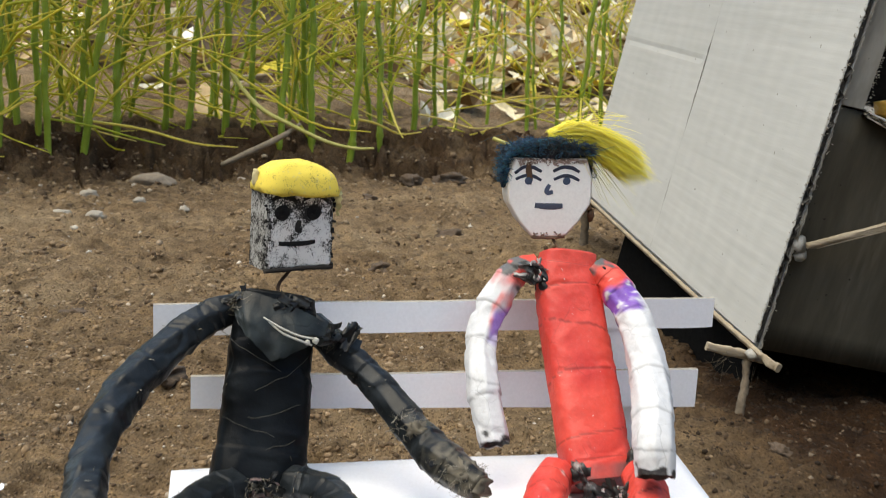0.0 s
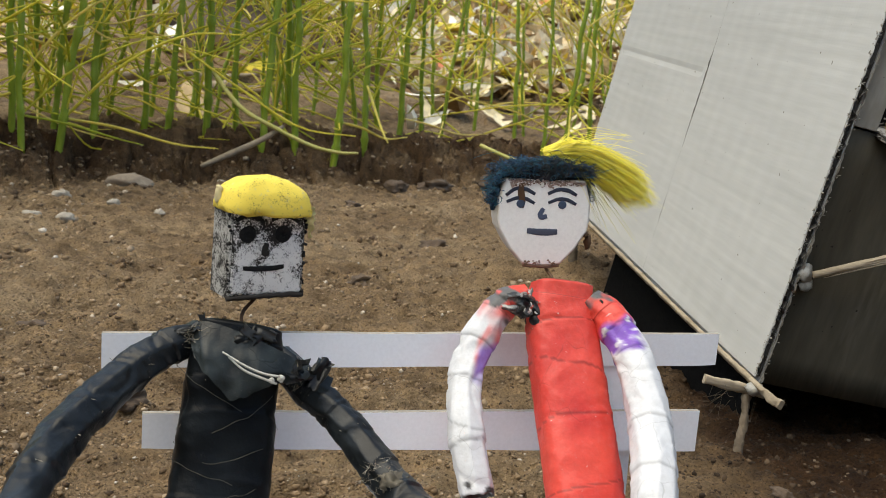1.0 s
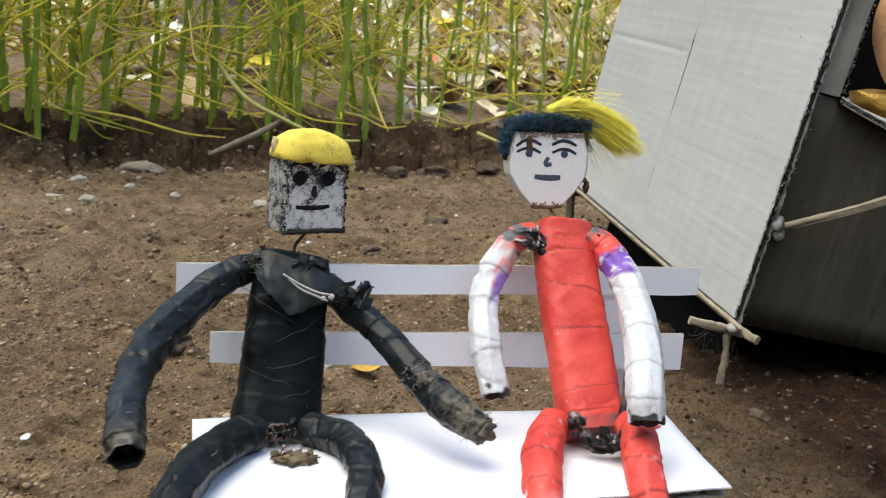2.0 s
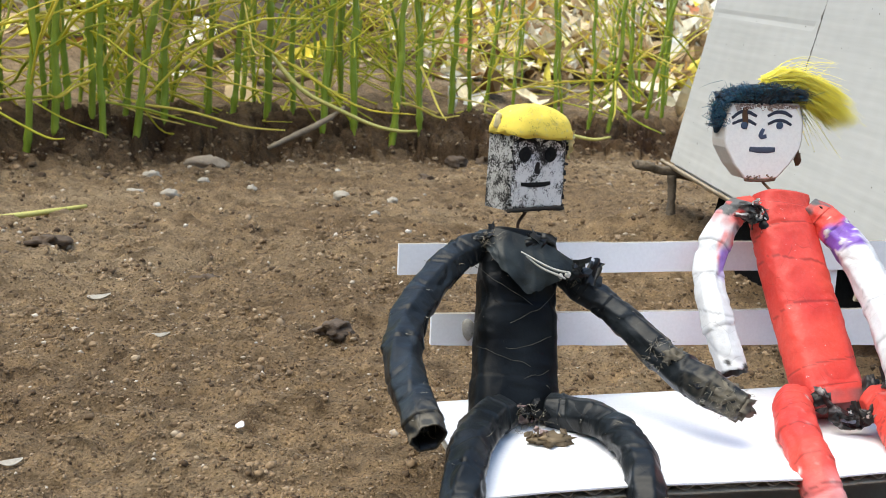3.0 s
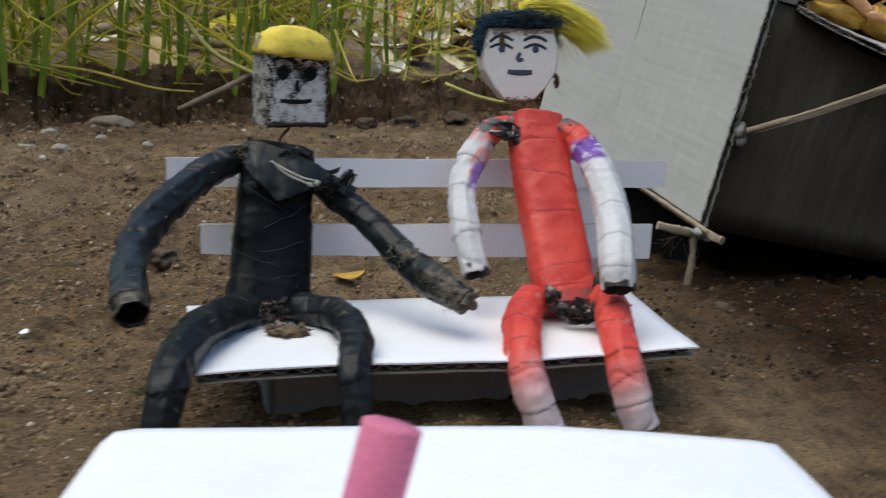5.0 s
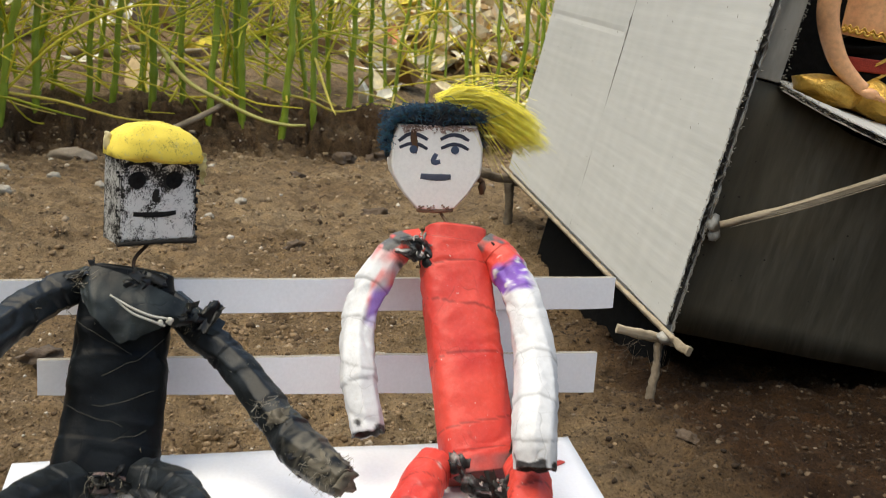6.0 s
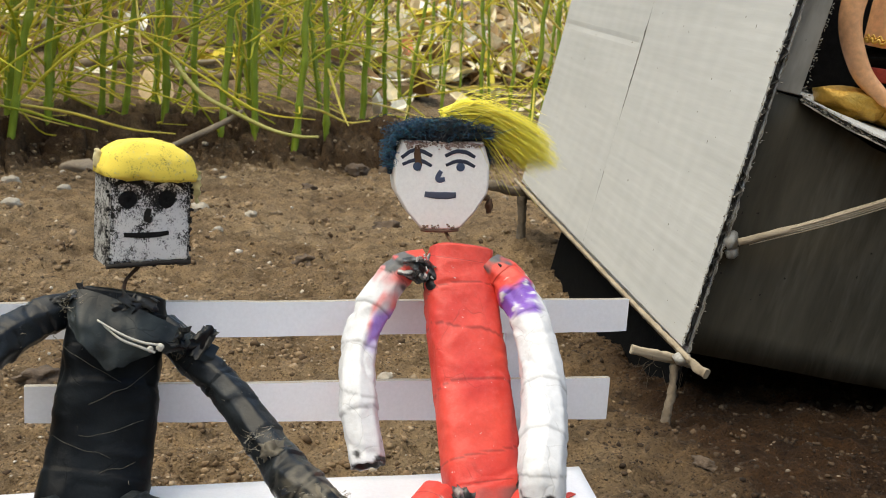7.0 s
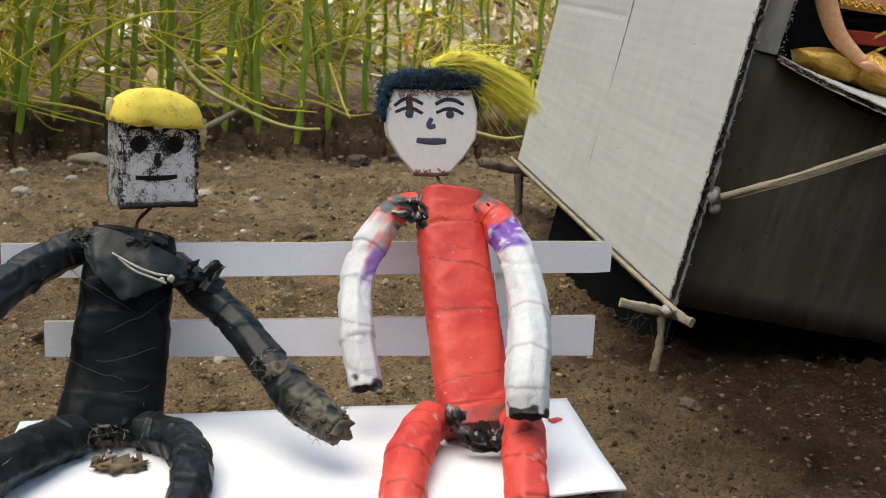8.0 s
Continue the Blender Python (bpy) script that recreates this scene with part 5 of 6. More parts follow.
    fr = random.Random(6)
    for i in range(190):
        x = fr.uniform(-0.0150, 0.0155)
        dot(bm, x, 0.1583 - abs(fr.gauss(0, 0.0011)) - 0.0016 * max(0.0, noise.noise(Vector((x * 260, 0, 0)))), fr.uniform(0.0002, 0.00055), L, fr.choice(((0.34, 0.25, 0.21), (0.20, 0.14, 0.11), (0.46, 0.37, 0.32))), 1, fr.uniform(0.8, 1.8))
    for i in range(26):
        t = fr.random()
        dot(bm, -0.0066 + 0.0132 * t, 0.1244 + abs(fr.gauss(0, 0.0007)), fr.uniform(0.0001, 0.0004), L, (0.22, 0.14, 0.10), 1, 1.3)
    # dark blue hair band under short curls, and a long yellow tuft
    blue = ((0.010, 0.055, 0.13), (0.015, 0.095, 0.18), (0.020, 0.027, 0.033), (0.016, 0.11, 0.15))
    lump(bm, (-0.001, 0.0078, 0.1606), 0.0160, 1, 0.25, 3, (1.15, 0.52, 0.34), 3.0, L, (0.020, 0.024, 0.030))
    lump(bm, (-0.0192, 0.0080, 0.1520), 0.0048, 1, 0.3, 2, (0.45, 1.0, 1.6), 8.0, L, (0.010, 0.030, 0.055))
    r = random.Random(11)
    for i in range(3200):
        t = r.random()
        if i % 5 == 0:
            a = Vector((-0.0200 + r.gauss(0, 0.0008), 0.0070 + r.gauss(0, 0.0035), 0.1590 - 0.011 * r.random()))
        elif i % 11 == 0:
            a = Vector((0.0190 + r.gauss(0, 0.0006), 0.0080 + r.gauss(0, 0.0030), 0.1590 - 0.010 * r.random()))
        else:
            x = -0.0200 + 0.0390 * t
            a = Vector((x, -0.0010 + 0.016 * r.random(), 0.1585 + 0.0070 * math.sqrt(max(0.0, 1 - (x / 0.0215) ** 2)) * r.random() + 0.0015))
        if i % 5 and i % 11:
            a.y = -0.0012 + 0.0135 * r.random() ** 1.6
        line = [a]
        for step in range(3):
            line.append(line[-1] + Vector((r.gauss(0, 0.0010), r.gauss(-0.0002, 0.0007), r.gauss(-0.0001, 0.0007))))
        tube(bm, line, [0.00015, 0.00015, 0.00012, 0.00006], 6, 3, 2, layer=L, paint=blue[2] if a.x > -0.004 and r.random() < 0.62 else r.choice(blue), cap=False)
    for i in range(1400):
        w = r.random() ** 1.25
        stray = i % 11 == 0
        a = Vector((0.0005 + 0.0170 * w + r.gauss(0, 0.0010), 0.002 + 0.008 * r.random(), 0.1690 - 0.0085 * w + 0.0016 * math.sin(w * 3.1) + r.gauss(0, 0.0008)))
        e = max(0.0, min(1.0, w + r.gauss(0, 0.16)))
        if stray:
            tip = Vector((r.uniform(0.020, 0.046), 0.006 + r.gauss(0, 0.005), r.uniform(0.132, 0.182)))
        elif e < 0.6:
            tip = Vector((0.0410, 0.006, 0.1630)).lerp(Vector((0.0485, 0.006, 0.1490)), e / 0.6)
        else:
            tip = Vector((0.0485, 0.006, 0.1490)).lerp(Vector((0.0370, 0.006, 0.1460)), (e - 0.6) / 0.4)
        tip = a.lerp(tip, 0.45 + 0.58 * r.random() ** 0.7) + Vector((r.gauss(0, 0.0010), r.gauss(0, 0.0030), r.gauss(0, 0.0010)))
        arch = 0.0052 * (1 - 0.8 * w) + r.gauss(0, 0.0006)
        b, c, d = a.lerp(tip, 0.33) + Vector((0, 0, arch)), a.lerp(tip, 0.68) + Vector((0, 0, arch * 0.85)), tip
        k = 0.72 + 0.4 * r.random()
        tube(bm, [a, b, c, d], [0.00014, 0.00013, 0.00010, 0.00005], 7, 3, 2, layer=L, paint=(0.96 * k, 0.84 * k, 0.05 + 0.10 * r.random()), cap=False)
    for i in range(70):
        a = Vector((r.uniform(-0.021, 0.020), 0.004 + r.gauss(0, 0.004), 0.1620 + r.gauss(0, 0.003)))
        g = Vector((r.gauss(0, 1) + a.x * 40, r.gauss(-0.3, 0.6), r.gauss(0.3, 0.8))) * 0.0028
        tube(bm, [a, a + g, a + g * 1.7 + Vector((r.gauss(0, 0.001), 0, r.gauss(-0.0008, 0.001)))], [0.00012, 0.00010, 0.00005], 7, 3, 2, layer=L, paint=r.choice(blue), cap=False)
    turn = Matrix.Translation((0.1478, 0.4072, 0)) @ Euler((0, radians(-1.5), radians(-6))).to_matrix().to_4x4()
    moved(bm, start, turn)
    bmesh.ops.translate(bm, verts=bm.verts, vec=-o)
    return solid("figure", bm, [PAINT, RAW, HAIR, TAPE], BENCH @ Matrix.Translation(o), "handmade red figure with white arms and yellow tuft, on bench", "figure", smooth=False)


build_dark_figure()
build_red_figure()

# ---- table and pink cup ----


def card_strip(outline, y0, y1, n, thick):
    """A folded strip of card with the given outline in x and z."""
    bm = bmesh.new()
    m = len(outline)
    rows = []
    for i in range(n + 1):
        f = i / n
        row = []
        for k in (0, 1):
            for x, z in outline:
                bulge = (0.0014 * math.sin(x * 34 + 1.0) * f ** 3 + 0.0008 * noise.noise(Vector((x * 25, f * 3.4, 0)))) * max(0.0, min(1.0, (z - 0.03) / 0.025))
                inward = Vector((-x, 0, -0.02)).normalized() if abs(x) > 0.08 else Vector((0, 0, -1))
                rag = 0.0012 * noise.noise(Vector((x * 60, 3.0, z * 60))) if i == n else 0.0
                row.append(bm.verts.new(Vector((x, y0 + (y1 - y0) * f + rag, z + bulge)) + inward * thick * k))
        rows.append(row)
    for p, q in zip(rows, rows[1:]):
        for j in range(m - 1):
            bm.faces.new((p[j], p[j + 1], q[j + 1], q[j])).smooth = True
            bm.faces.new((p[m + j], q[m + j], q[m + j + 1], p[m + j + 1])).smooth = True
        bm.faces.new((p[0], q[0], q[m], p[m]))
        bm.faces.new((p[m - 1], p[2 * m - 1], q[2 * m - 1], q[m - 1]))
    for r, back in ((rows[0], False), (rows[-1], True)):
        for j in range(m - 1):
            f = (r[j], r[m + j], r[m + j + 1], r[j + 1])
            bm.faces.new(f[::-1] if back else f)
    return bm


def build_table():
    t = thing("table", "small white cardboard table with rounded folded edges", "table", pose(0.003, 0.11, 0, 0, 0, 0))
    bend = [(-0.0876, 0.0455), (-0.0860, 0.0515), (-0.0825, 0.0547), (-0.0770, 0.0555)]
    top = bend + [(-0.05 + 0.1 * i / 8, 0.0555) for i in range(9)] + [(-x, z) for x, z in reversed(bend)]
    part("tabletop", card_strip(top, -0.075, 0.062, 40, 0.0022), WHITE_CARD, t, "white card bent over at both sides")
    left = [(-0.0880, -0.003), (-0.0882, 0.015), (-0.0882, 0.030), (-0.0878, 0.0450)]
    part("side_flap", card_strip(left, -0.075, 0.062, 30, 0.0022), WHITE_CARD, t)
    part("side_flap", card_strip([(-x, z) for x, z in reversed(left)], -0.075, 0.062, 30, 0.0022), WHITE_CARD, t)
    return t


build_table()
bm = bmesh.new()
rings = []
for r_, z in ((0.0, 0.0), (0.0055, 0.0), (0.0057, 0.0004), (0.0058, 0.0240), (0.0056, 0.0244), (0.0020, 0.0243), (0.0, 0.0243)):
    rings.append([bm.verts.new((r_ * math.cos(6.2832 * k / 32), r_ * math.sin(6.2832 * k / 32), z)) for k in range(32)] if r_ else [bm.verts.new((0, 0, z))])
for p, q in zip(rings, rings[1:]):
    for k in range(32):
        k2 = (k + 1) % 32
        if len(p) == 1:
            bm.faces.new((p[0], q[k2], q[k]))
        elif len(q) == 1:
            bm.faces.new((p[k], p[k2], q[0]))
        else:
            bm.faces.new((p[k], p[k2], q[k2], q[k])).smooth = True
solid("pink_cylinder", bm, PINK, pose(-0.0186, 0.1115, 0.0560, -9, 13, 0), "solid pink foam cylinder standing aslant on the white table", "cylinder", smooth=False)

bm = bmesh.new()
quad_box(bm, [(-0.003, -0.0016, 0), (0.003, -0.0012, 0.0002), (0.0028, 0.0014, 0), (-0.0026, 0.0016, 0.0003), (-0.003, -0.0016, 0.0004), (0.003, -0.0012, 0.0007), (0.0028, 0.0014, 0.0005), (-0.0026, 0.0016, 0.0008)])
solid("paint_chip", bm, RED_CHIP, BENCH @ pose(0.1901, 0.3648, 0.0290, 0, 0, 25), "small red flake of paint on the white seat", "paint chip", smooth=False)

# ---- grey cardboard house on twig legs ----
HX, HY, HZ = Vector((0.977, 0.1321, -0.1675)), Vector((-0.1162, 0.988, 0.1017)), Vector((0.1789, -0.0799, 0.9806))
HOUSE = Matrix(((HX.x, HY.x, HZ.x, 0.1947), (HX.y, HY.y, HZ.y, 0.5744), (HX.z, HY.z, HZ.z, 0.0418), (0, 0, 0, 1)))
TOP = 0.26


def wall_sheet(bm, y0, y1, z0, z1, x0, x1):
    """An upright card sheet, divided so that it can be uneven."""
    block(bm, x0, x1, y0, y1, z0, z1)
    bmesh.ops.subdivide_edges(bm, edges=[e for e in bm.edges if e.calc_length() > 0.05], cuts=64, use_grid_fill=True)
    for v in bm.verts:
        dip = v.co.z - 0.153 + 0.012 * (v.co.y - 0.21) - 0.0015 * noise.noise(Vector((v.co.y * 30, 0, 0)))
        v.co.x += 0.00055 * math.exp(-(dip / 0.0022) ** 2) * (0.208 < v.co.y) + 0.0010 * noise.noise(Vector((v.co.y * 12, v.co.z * 12, 1.0))) + 0.0003 * noise.noise(Vector((v.co.y * 70, v.co.z * 30, 4.0)))


def fluted_edge(bm, a, b, depth, out, pitch=0.0075, amp=0.0017, thick=0.0004, n=None):
    """The wavy paper seen in a torn edge, from a to b; out: across the wave; depth: into the board."""
    a, b, depth, out = Vector(a), Vector(b), Vector(depth), Vector(out)
    n = n or int((b - a).length / pitch * 10)
    rows = []
    for i in range(n + 1):
        s = i / n
        p = a.lerp(b, s)
        w = out * amp * (0.35 + 1.0 * abs(noise.noise(p * 85))) * math.sin(2 * math.pi * (b - a).length * s / pitch + 2.4 * noise.noise(p * 60))
        rag = depth.normalized() * (0.0004 + 0.0045 * noise.noise(p * 160))
        rows.append([bm.verts.new(q) for q in (p + w + rag, p + w + depth, p + w + rag + out * thick, p + w + depth + out * thick)])
    for p, q in zip(rows, rows[1:]):
        bm.faces.new((p[0], p[1], q[1], q[0]))
        bm.faces.new((p[2], q[2], q[3], p[3]))
        bm.faces.new((p[0], q[0], q[2], p[2]))


def torn_strip(bm, a, b, width, thick, n=60, seed=0.0):
    """A frayed edge of a card's facing paper."""
    a, b, width, thick = Vector(a), Vector(b), Vector(width), Vector(thick)
    rows = []
    for i in range(n + 1):
        p = a.lerp(b, i / n)
        k = 0.5 + 1.5 * noise.noise(p * 260 + Vector((seed, 0, 0))) + 0.9 * noise.noise(p * 60 + Vector((0, seed, 0)))
        rows.append([bm.verts.new(q) for q in (p, p + width * k, p + width * k + thick, p + thick)])
    for p, q in zip(rows, rows[1:]):
        for j in range(4):
            bm.faces.new((p[j], q[j], q[(j + 1) % 4], p[(j + 1) % 4]))


def build_house():
    h = thing("cardboard_house", "grey-painted cardboard toy house raised on twig legs", "toy house", HOUSE)
    side = bmesh.new()
    wall_sheet(side, 0.0, 0.2008, 0.0, TOP, 0.0, 0.0006)
    near = part("side_wall", side, GREY_CARD, h, "pale grey side wall with a folded crease")
    side = bmesh.new()
    wall_sheet(side, 0.2011, 0.412, 0.0, TOP, 0.0, 0.0006)
    part("side_wall", side, GREY_CARD, h, "pale grey side wall with a folded crease")
    bm = bmesh.new()
    torn_strip(bm, (-0.0002, 0.2009, 0.002), (-0.0002, 0.2009, TOP), (0, 0.0010, 0), (0.0004, 0, 0), 200, 8.0)
    part("crease", bm, plain("fold_line", (0.10, 0.092, 0.075), (0.30, 0.28, 0.245), 90, 0.9, bump=0.0004), near, "dark torn line of a fold")
    # dark block between the papers stands in for the shaded gap
    bm = bmesh.new()
    block(bm, 0.0012, 0.0046, 0.002, 0.411, 0.0, TOP)
    part("wall_gap_shade", bm, DARK_EDGE, h, "dark block for the shade inside the corrugated wall")
    bm = bmesh.new()
    wall_sheet(bm, 0.001, 0.411, -0.006, TOP, 0.0048, 0.0054)
    part("inner_liner", bm, GREY_CARD, h)
    bm = bmesh.new()
    fluted_edge(bm, (0.0028, 0.0004, 0.0), (0.0028, 0.0004, TOP), (0, 0.004, 0), (1, 0, 0))
    part("fluting", bm, DARK_EDGE, near, "torn dark corrugated edge")
    bm = bmesh.new()
    torn_strip(bm, (0.0003, 0.0, 0.0), (0.0003, 0.0, TOP), (0.0, -0.0009, 0), (0.0004, 0, 0), 260, 2.0)
    part("torn_edge", bm, GREY_CARD, near)
    bm = bmesh.new()
    torn_strip(bm, (0.0052, 0.001, -0.006), (0.0052, 0.001, TOP), (0.0004, -0.0010, 0), (0.0005, 0, 0), 260, 5.0)
    part("torn_edge", bm, FIBRE, near)
    # front wall below the opening, its top following the sagging ledge
    led = [(0.0060, 0.1466), (0.022, 0.1462), (0.030, 0.1435), (0.05, 0.1375), (0.075, 0.1300), (0.10, 0.1265), (0.14, 0.1250), (0.22, 0.1245), (0.42, 0.1245)]
    bm = bmesh.new()
    rows = []
    for x, zt in led:
        rows.append([[bm.verts.new((x, y + 0.0016 * noise.noise(Vector((x * 26, k * 1.3, 2))), -0.005 + (zt + 0.005) * k / 8)) for k in range(9)] for y in (0.0062, 0.0098)])
    for p, q in zip(rows, rows[1:]):
        for k in range(8):
            bm.faces.new((p[0][k], q[0][k], q[0][k + 1], p[0][k + 1])).smooth = True
            bm.faces.new((q[1][k], p[1][k], p[1][k + 1], q[1][k + 1]))
        bm.faces.new((p[0][8], q[0][8], q[1][8], p[1][8]))
        bm.faces.new((q[0][0], p[0][0], p[1][0], q[1][0]))
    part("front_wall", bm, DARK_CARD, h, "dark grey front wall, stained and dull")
    bm = bmesh.new()
    quad_box(bm, [(0.006, 0.004, 0.1475), (0.0215, 0.004, 0.1475), (0.0215, 0.008, 0.1475), (0.006, 0.008, 0.1475), (0.006, 0.004, TOP), (0.0225, 0.004, TOP), (0.0225, 0.008, TOP), (0.006, 0.008, TOP)])
    softened(bm, 0.0005, 1)
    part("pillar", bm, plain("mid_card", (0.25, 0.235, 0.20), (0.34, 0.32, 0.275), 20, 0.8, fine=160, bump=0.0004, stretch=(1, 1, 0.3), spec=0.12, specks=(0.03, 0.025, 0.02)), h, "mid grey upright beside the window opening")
    # balcony ledge, a sagging double card
    edge = [(0.022, 0.002, 0.1472), (0.030, -0.001, 0.1450), (0.05, -0.010, 0.1395), (0.08, -0.020, 0.1335), (0.12, -0.028, 0.1300), (0.2, -0.034, 0.1285), (0.42, -0.036, 0.1285)]
    back = [(x, 0.14, 0.1500) for x, y, z in edge]
    for nm, dz, th, mat, lab in (("ledge_top", 0.0, 0.0008, GREY_CARD, "pale grey card ledge"), ("ledge_bottom", -0.0032, 0.0008, LINER, "torn brown underside of the ledge")):
        bm = bmesh.new()
        line = spline(edge, 200)
        rows = []
        for i, p in enumerate(line):
            rag = 0.0045 * noise.noise(p * 210 + Vector((dz * 900, 0, 0))) + 0.0040 * noise.noise(p * 55)
            e = Vector((p.x, p.y + rag, p.z + dz))
            bk = Vector((p.x, 0.14, 0.1500 + dz))
            m1 = e.lerp(bk, 0.2)
            m1.z += 0.002
            rows.append([bm.verts.new(q + Vector((0, 0, k))) for k in (0, th) for q in (e, m1, bk)])
        for p, q in zip(rows, rows[1:]):
            for j in (0, 1):
                bm.faces.new((p[j], p[j + 1], q[j + 1], q[j]))
                bm.faces.new((q[3 + j], q[4 + j], p[4 + j], p[3 + j]))
            bm.faces.new((p[0], q[0], q[3], p[3]))
        bmesh.ops.recalc_face_normals(bm, faces=bm.faces)
        part(nm, bm, mat, h, lab)
    bm = bmesh.new()
    line = spline(edge, 160)
    rows = []
    for i, p in enumerate(line):
        z = p.z - 0.0015 + 0.0010 * noise.noise(p * 190)
        rows.append([bm.verts.new(q) for q in ((p.x, p.y + 0.0020, z), (p.x, p.y + 0.012, z), (p.x, p.y + 0.0020, z + 0.0005), (p.x, p.y + 0.012, z + 0.0005))])
    for p, q in zip(rows, rows[1:]):
        bm.faces.new((p[0], p[1], q[1], q[0]))
        bm.faces.new((p[2], q[2], q[3], p[3]))
        bm.faces.new((p[0], q[0], q[2], p[2]))
    part("ledge_fluting", bm, DARK_EDGE, h)
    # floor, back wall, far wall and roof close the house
    # black sheets stand in for the shade inside and under the house
    for nm, box, mat in (("floor_board", (0.006, 0.42, 0.011, 0.408, 0.0, 0.004), LINER), ("back_wall", (0.006, 0.42, 0.4082, 0.412, -0.005, TOP), DARK_CARD), ("interior_shade_sheet", (0.0065, 0.4195, 0.112, 0.114, 0.1515, TOP - 0.001), BLACK_CLOTH_SHADE), ("under_shade_sheet", (0.0325, 0.42, 0.150, 0.154, -0.13, -0.001), BLACK_CLOTH_SHADE), ("under_shade_sheet", (0.028, 0.032, 0.0445, 0.34, -0.10, -0.001), BLACK_CLOTH_SHADE), ("side_wall", (0.4202, 0.4242, 0.0, 0.412, -0.005, TOP), GREY_CARD)):
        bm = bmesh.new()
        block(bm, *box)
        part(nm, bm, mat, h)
    # unseen roof, kept to the back so that light reaches the doll
    bm = bmesh.new()
    quad_box(bm, [(-0.02, 0.112, TOP + 0.001), (0.44, 0.112, TOP + 0.001), (0.44, 0.43, TOP + 0.001), (-0.02, 0.43, TOP + 0.001), (-0.02, 0.112, TOP + 0.005), (0.44, 0.112, TOP + 0.005), (0.44, 0.43, TOP + 0.005), (-0.02, 0.43, TOP + 0.005)])
    part("unseen_roof", bm, GREY_CARD, h, "unseen flat card roof added over the back only")
    # twig frame under the floor and the brace below the ledge
    bm = bmesh.new()
    tube(bm, [(0.004, -0.029, -0.004), (0.001, -0.010, -0.0035), (-0.001, 0.10, -0.0035), (-0.0005, 0.25, -0.004), (-0.001, 0.43, -0.004)], [0.0027, 0.0026, 0.0024, 0.0024, 0.0028], 120, 12, rough=0.0009, freq=160, flat=0.6, boxy=0.5)
    part("beam", bm, PALE_WOOD, h, "pale split wood beam", smooth=False)
    bm = bmesh.new()
    tube(bm, [(-0.0275, 0.0020, -0.0080), (-0.012, 0.0010, -0.0085), (0.002, 0.001, -0.0092), (0.012, 0.004, -0.0105)], [0.0026, 0.0030, 0.0030, 0.0026], 30, 12, rough=0.0009, freq=200, flat=0.6, boxy=0.5)
    part("beam", bm, PALE_WOOD, h, "pale split wood beam", smooth=False)
    bm = bmesh.new()
    tube(bm, [(-0.020, 0.404, -0.0085), (0.0, 0.402, -0.0095), (0.43, 0.40, -0.012)], [0.0046, 0.0042, 0.004], 60, 12, rough=0.0022, freq=150, boxy=0.6)
    part("beam", bm, TWIG, h, "pale split wood beam", smooth=False)
    inv = HOUSE.inverted()
    for top, foot, r in (((0.0, 0.002, -0.010), (0.1835, 0.5560, -0.004), 0.0025), ((0.001, 0.400, -0.012), (0.1475, 0.9700, -0.004), 0.0045), ((0.41, 0.002, -0.012), (0.585, 0.640, -0.004), 0.0036), ((0.41, 0.400, -0.012), (0.53, 1.02, -0.004), 0.0036)):
        a, b = Vector(top), inv @ Vector(foot)
        bm = bmesh.new()
        tube(bm, [a, a.lerp(b, 0.35) + Vector((0.0015, 0, 0)), a.lerp(b, 0.7) + Vector((0.0008, 0, 0)), b], [r, r * 0.9, r * 1.1, r * 0.85], 40, 12, rough=0.0011, freq=260)
        part("leg", bm, TWIG, h, "weathered twig leg", smooth=False)
    bm = bmesh.new()
    tube(bm, [(0.0105, -0.0035, 0.0650), (0.05, -0.012, 0.0880), (0.088, -0.020, 0.1135), (0.098, -0.023, 0.1210)], [0.0021, 0.0024, 0.0024, 0.0022], 26, 8, rough=0.0005, freq=220)
    for e in range(4):
        tube(bm, [(0.016, -0.0056, 0.0652 + 0.0012 * e), (0.05, -0.0140, 0.0858 + 0.0013 * e), (0.090, -0.0222, 0.1118 + 0.0014 * e)], [0.0003, 0.0007, 0.0003], 14, 4)
    part("brace", bm, PALE_WOOD, h, "split stick bracing the ledge", smooth=False)
    bm = bmesh.new()
    lump(bm, (0.0085, 0.0015, 0.0640), 0.0048, rough=0.4, squash=(0.9, 0.8, 1.1), seed=2)
    lump(bm, (0.0118, 0.0015, 0.0575), 0.0040, rough=0.4, squash=(1.0, 0.7, 0.9), seed=5)
    part("glue_blob", bm, GLUE, h, "greyish blob of dried glue", smooth=True)
    bm = bmesh.new()
    lump(bm, (0.0015, -0.0035, -0.0065), 0.0050, rough=0.4, squash=(1.1, 1.0, 0.8), seed=12)
    part("glue_blob", bm, GLUE, h, "greyish blob of dried glue", smooth=True)
    fr = random.Random(17)
    ledge_line = spline(edge, 90)
    for nm, spots in (("fray", [(p + Vector((0, 0.001, -0.0008)), Vector((0, -1, -0.4))) for p in ledge_line for k in range(5)]), ("fray", [(Vector((fr.choice((0.0003, 0.0003, 0.0052)), 0.0, fr.random() * TOP)), Vector((0.3, -1, 0.1))) for k in range(420)]), ("fray", [(Vector((0.0222, 0.0045, 0.148 + fr.random() * 0.11)), Vector((1, -0.6, 0))) for k in range(120)])):
        bm = bmesh.new()
        for p, d in spots:
            a = p + Vector((fr.gauss(0, 0.0006), fr.gauss(0, 0.0006), fr.gauss(0, 0.0009)))
            b = a + (d + Vector((fr.gauss(0, 0.6), fr.gauss(0, 0.4), fr.gauss(0, 0.8)))) * 0.0007 * fr.random()
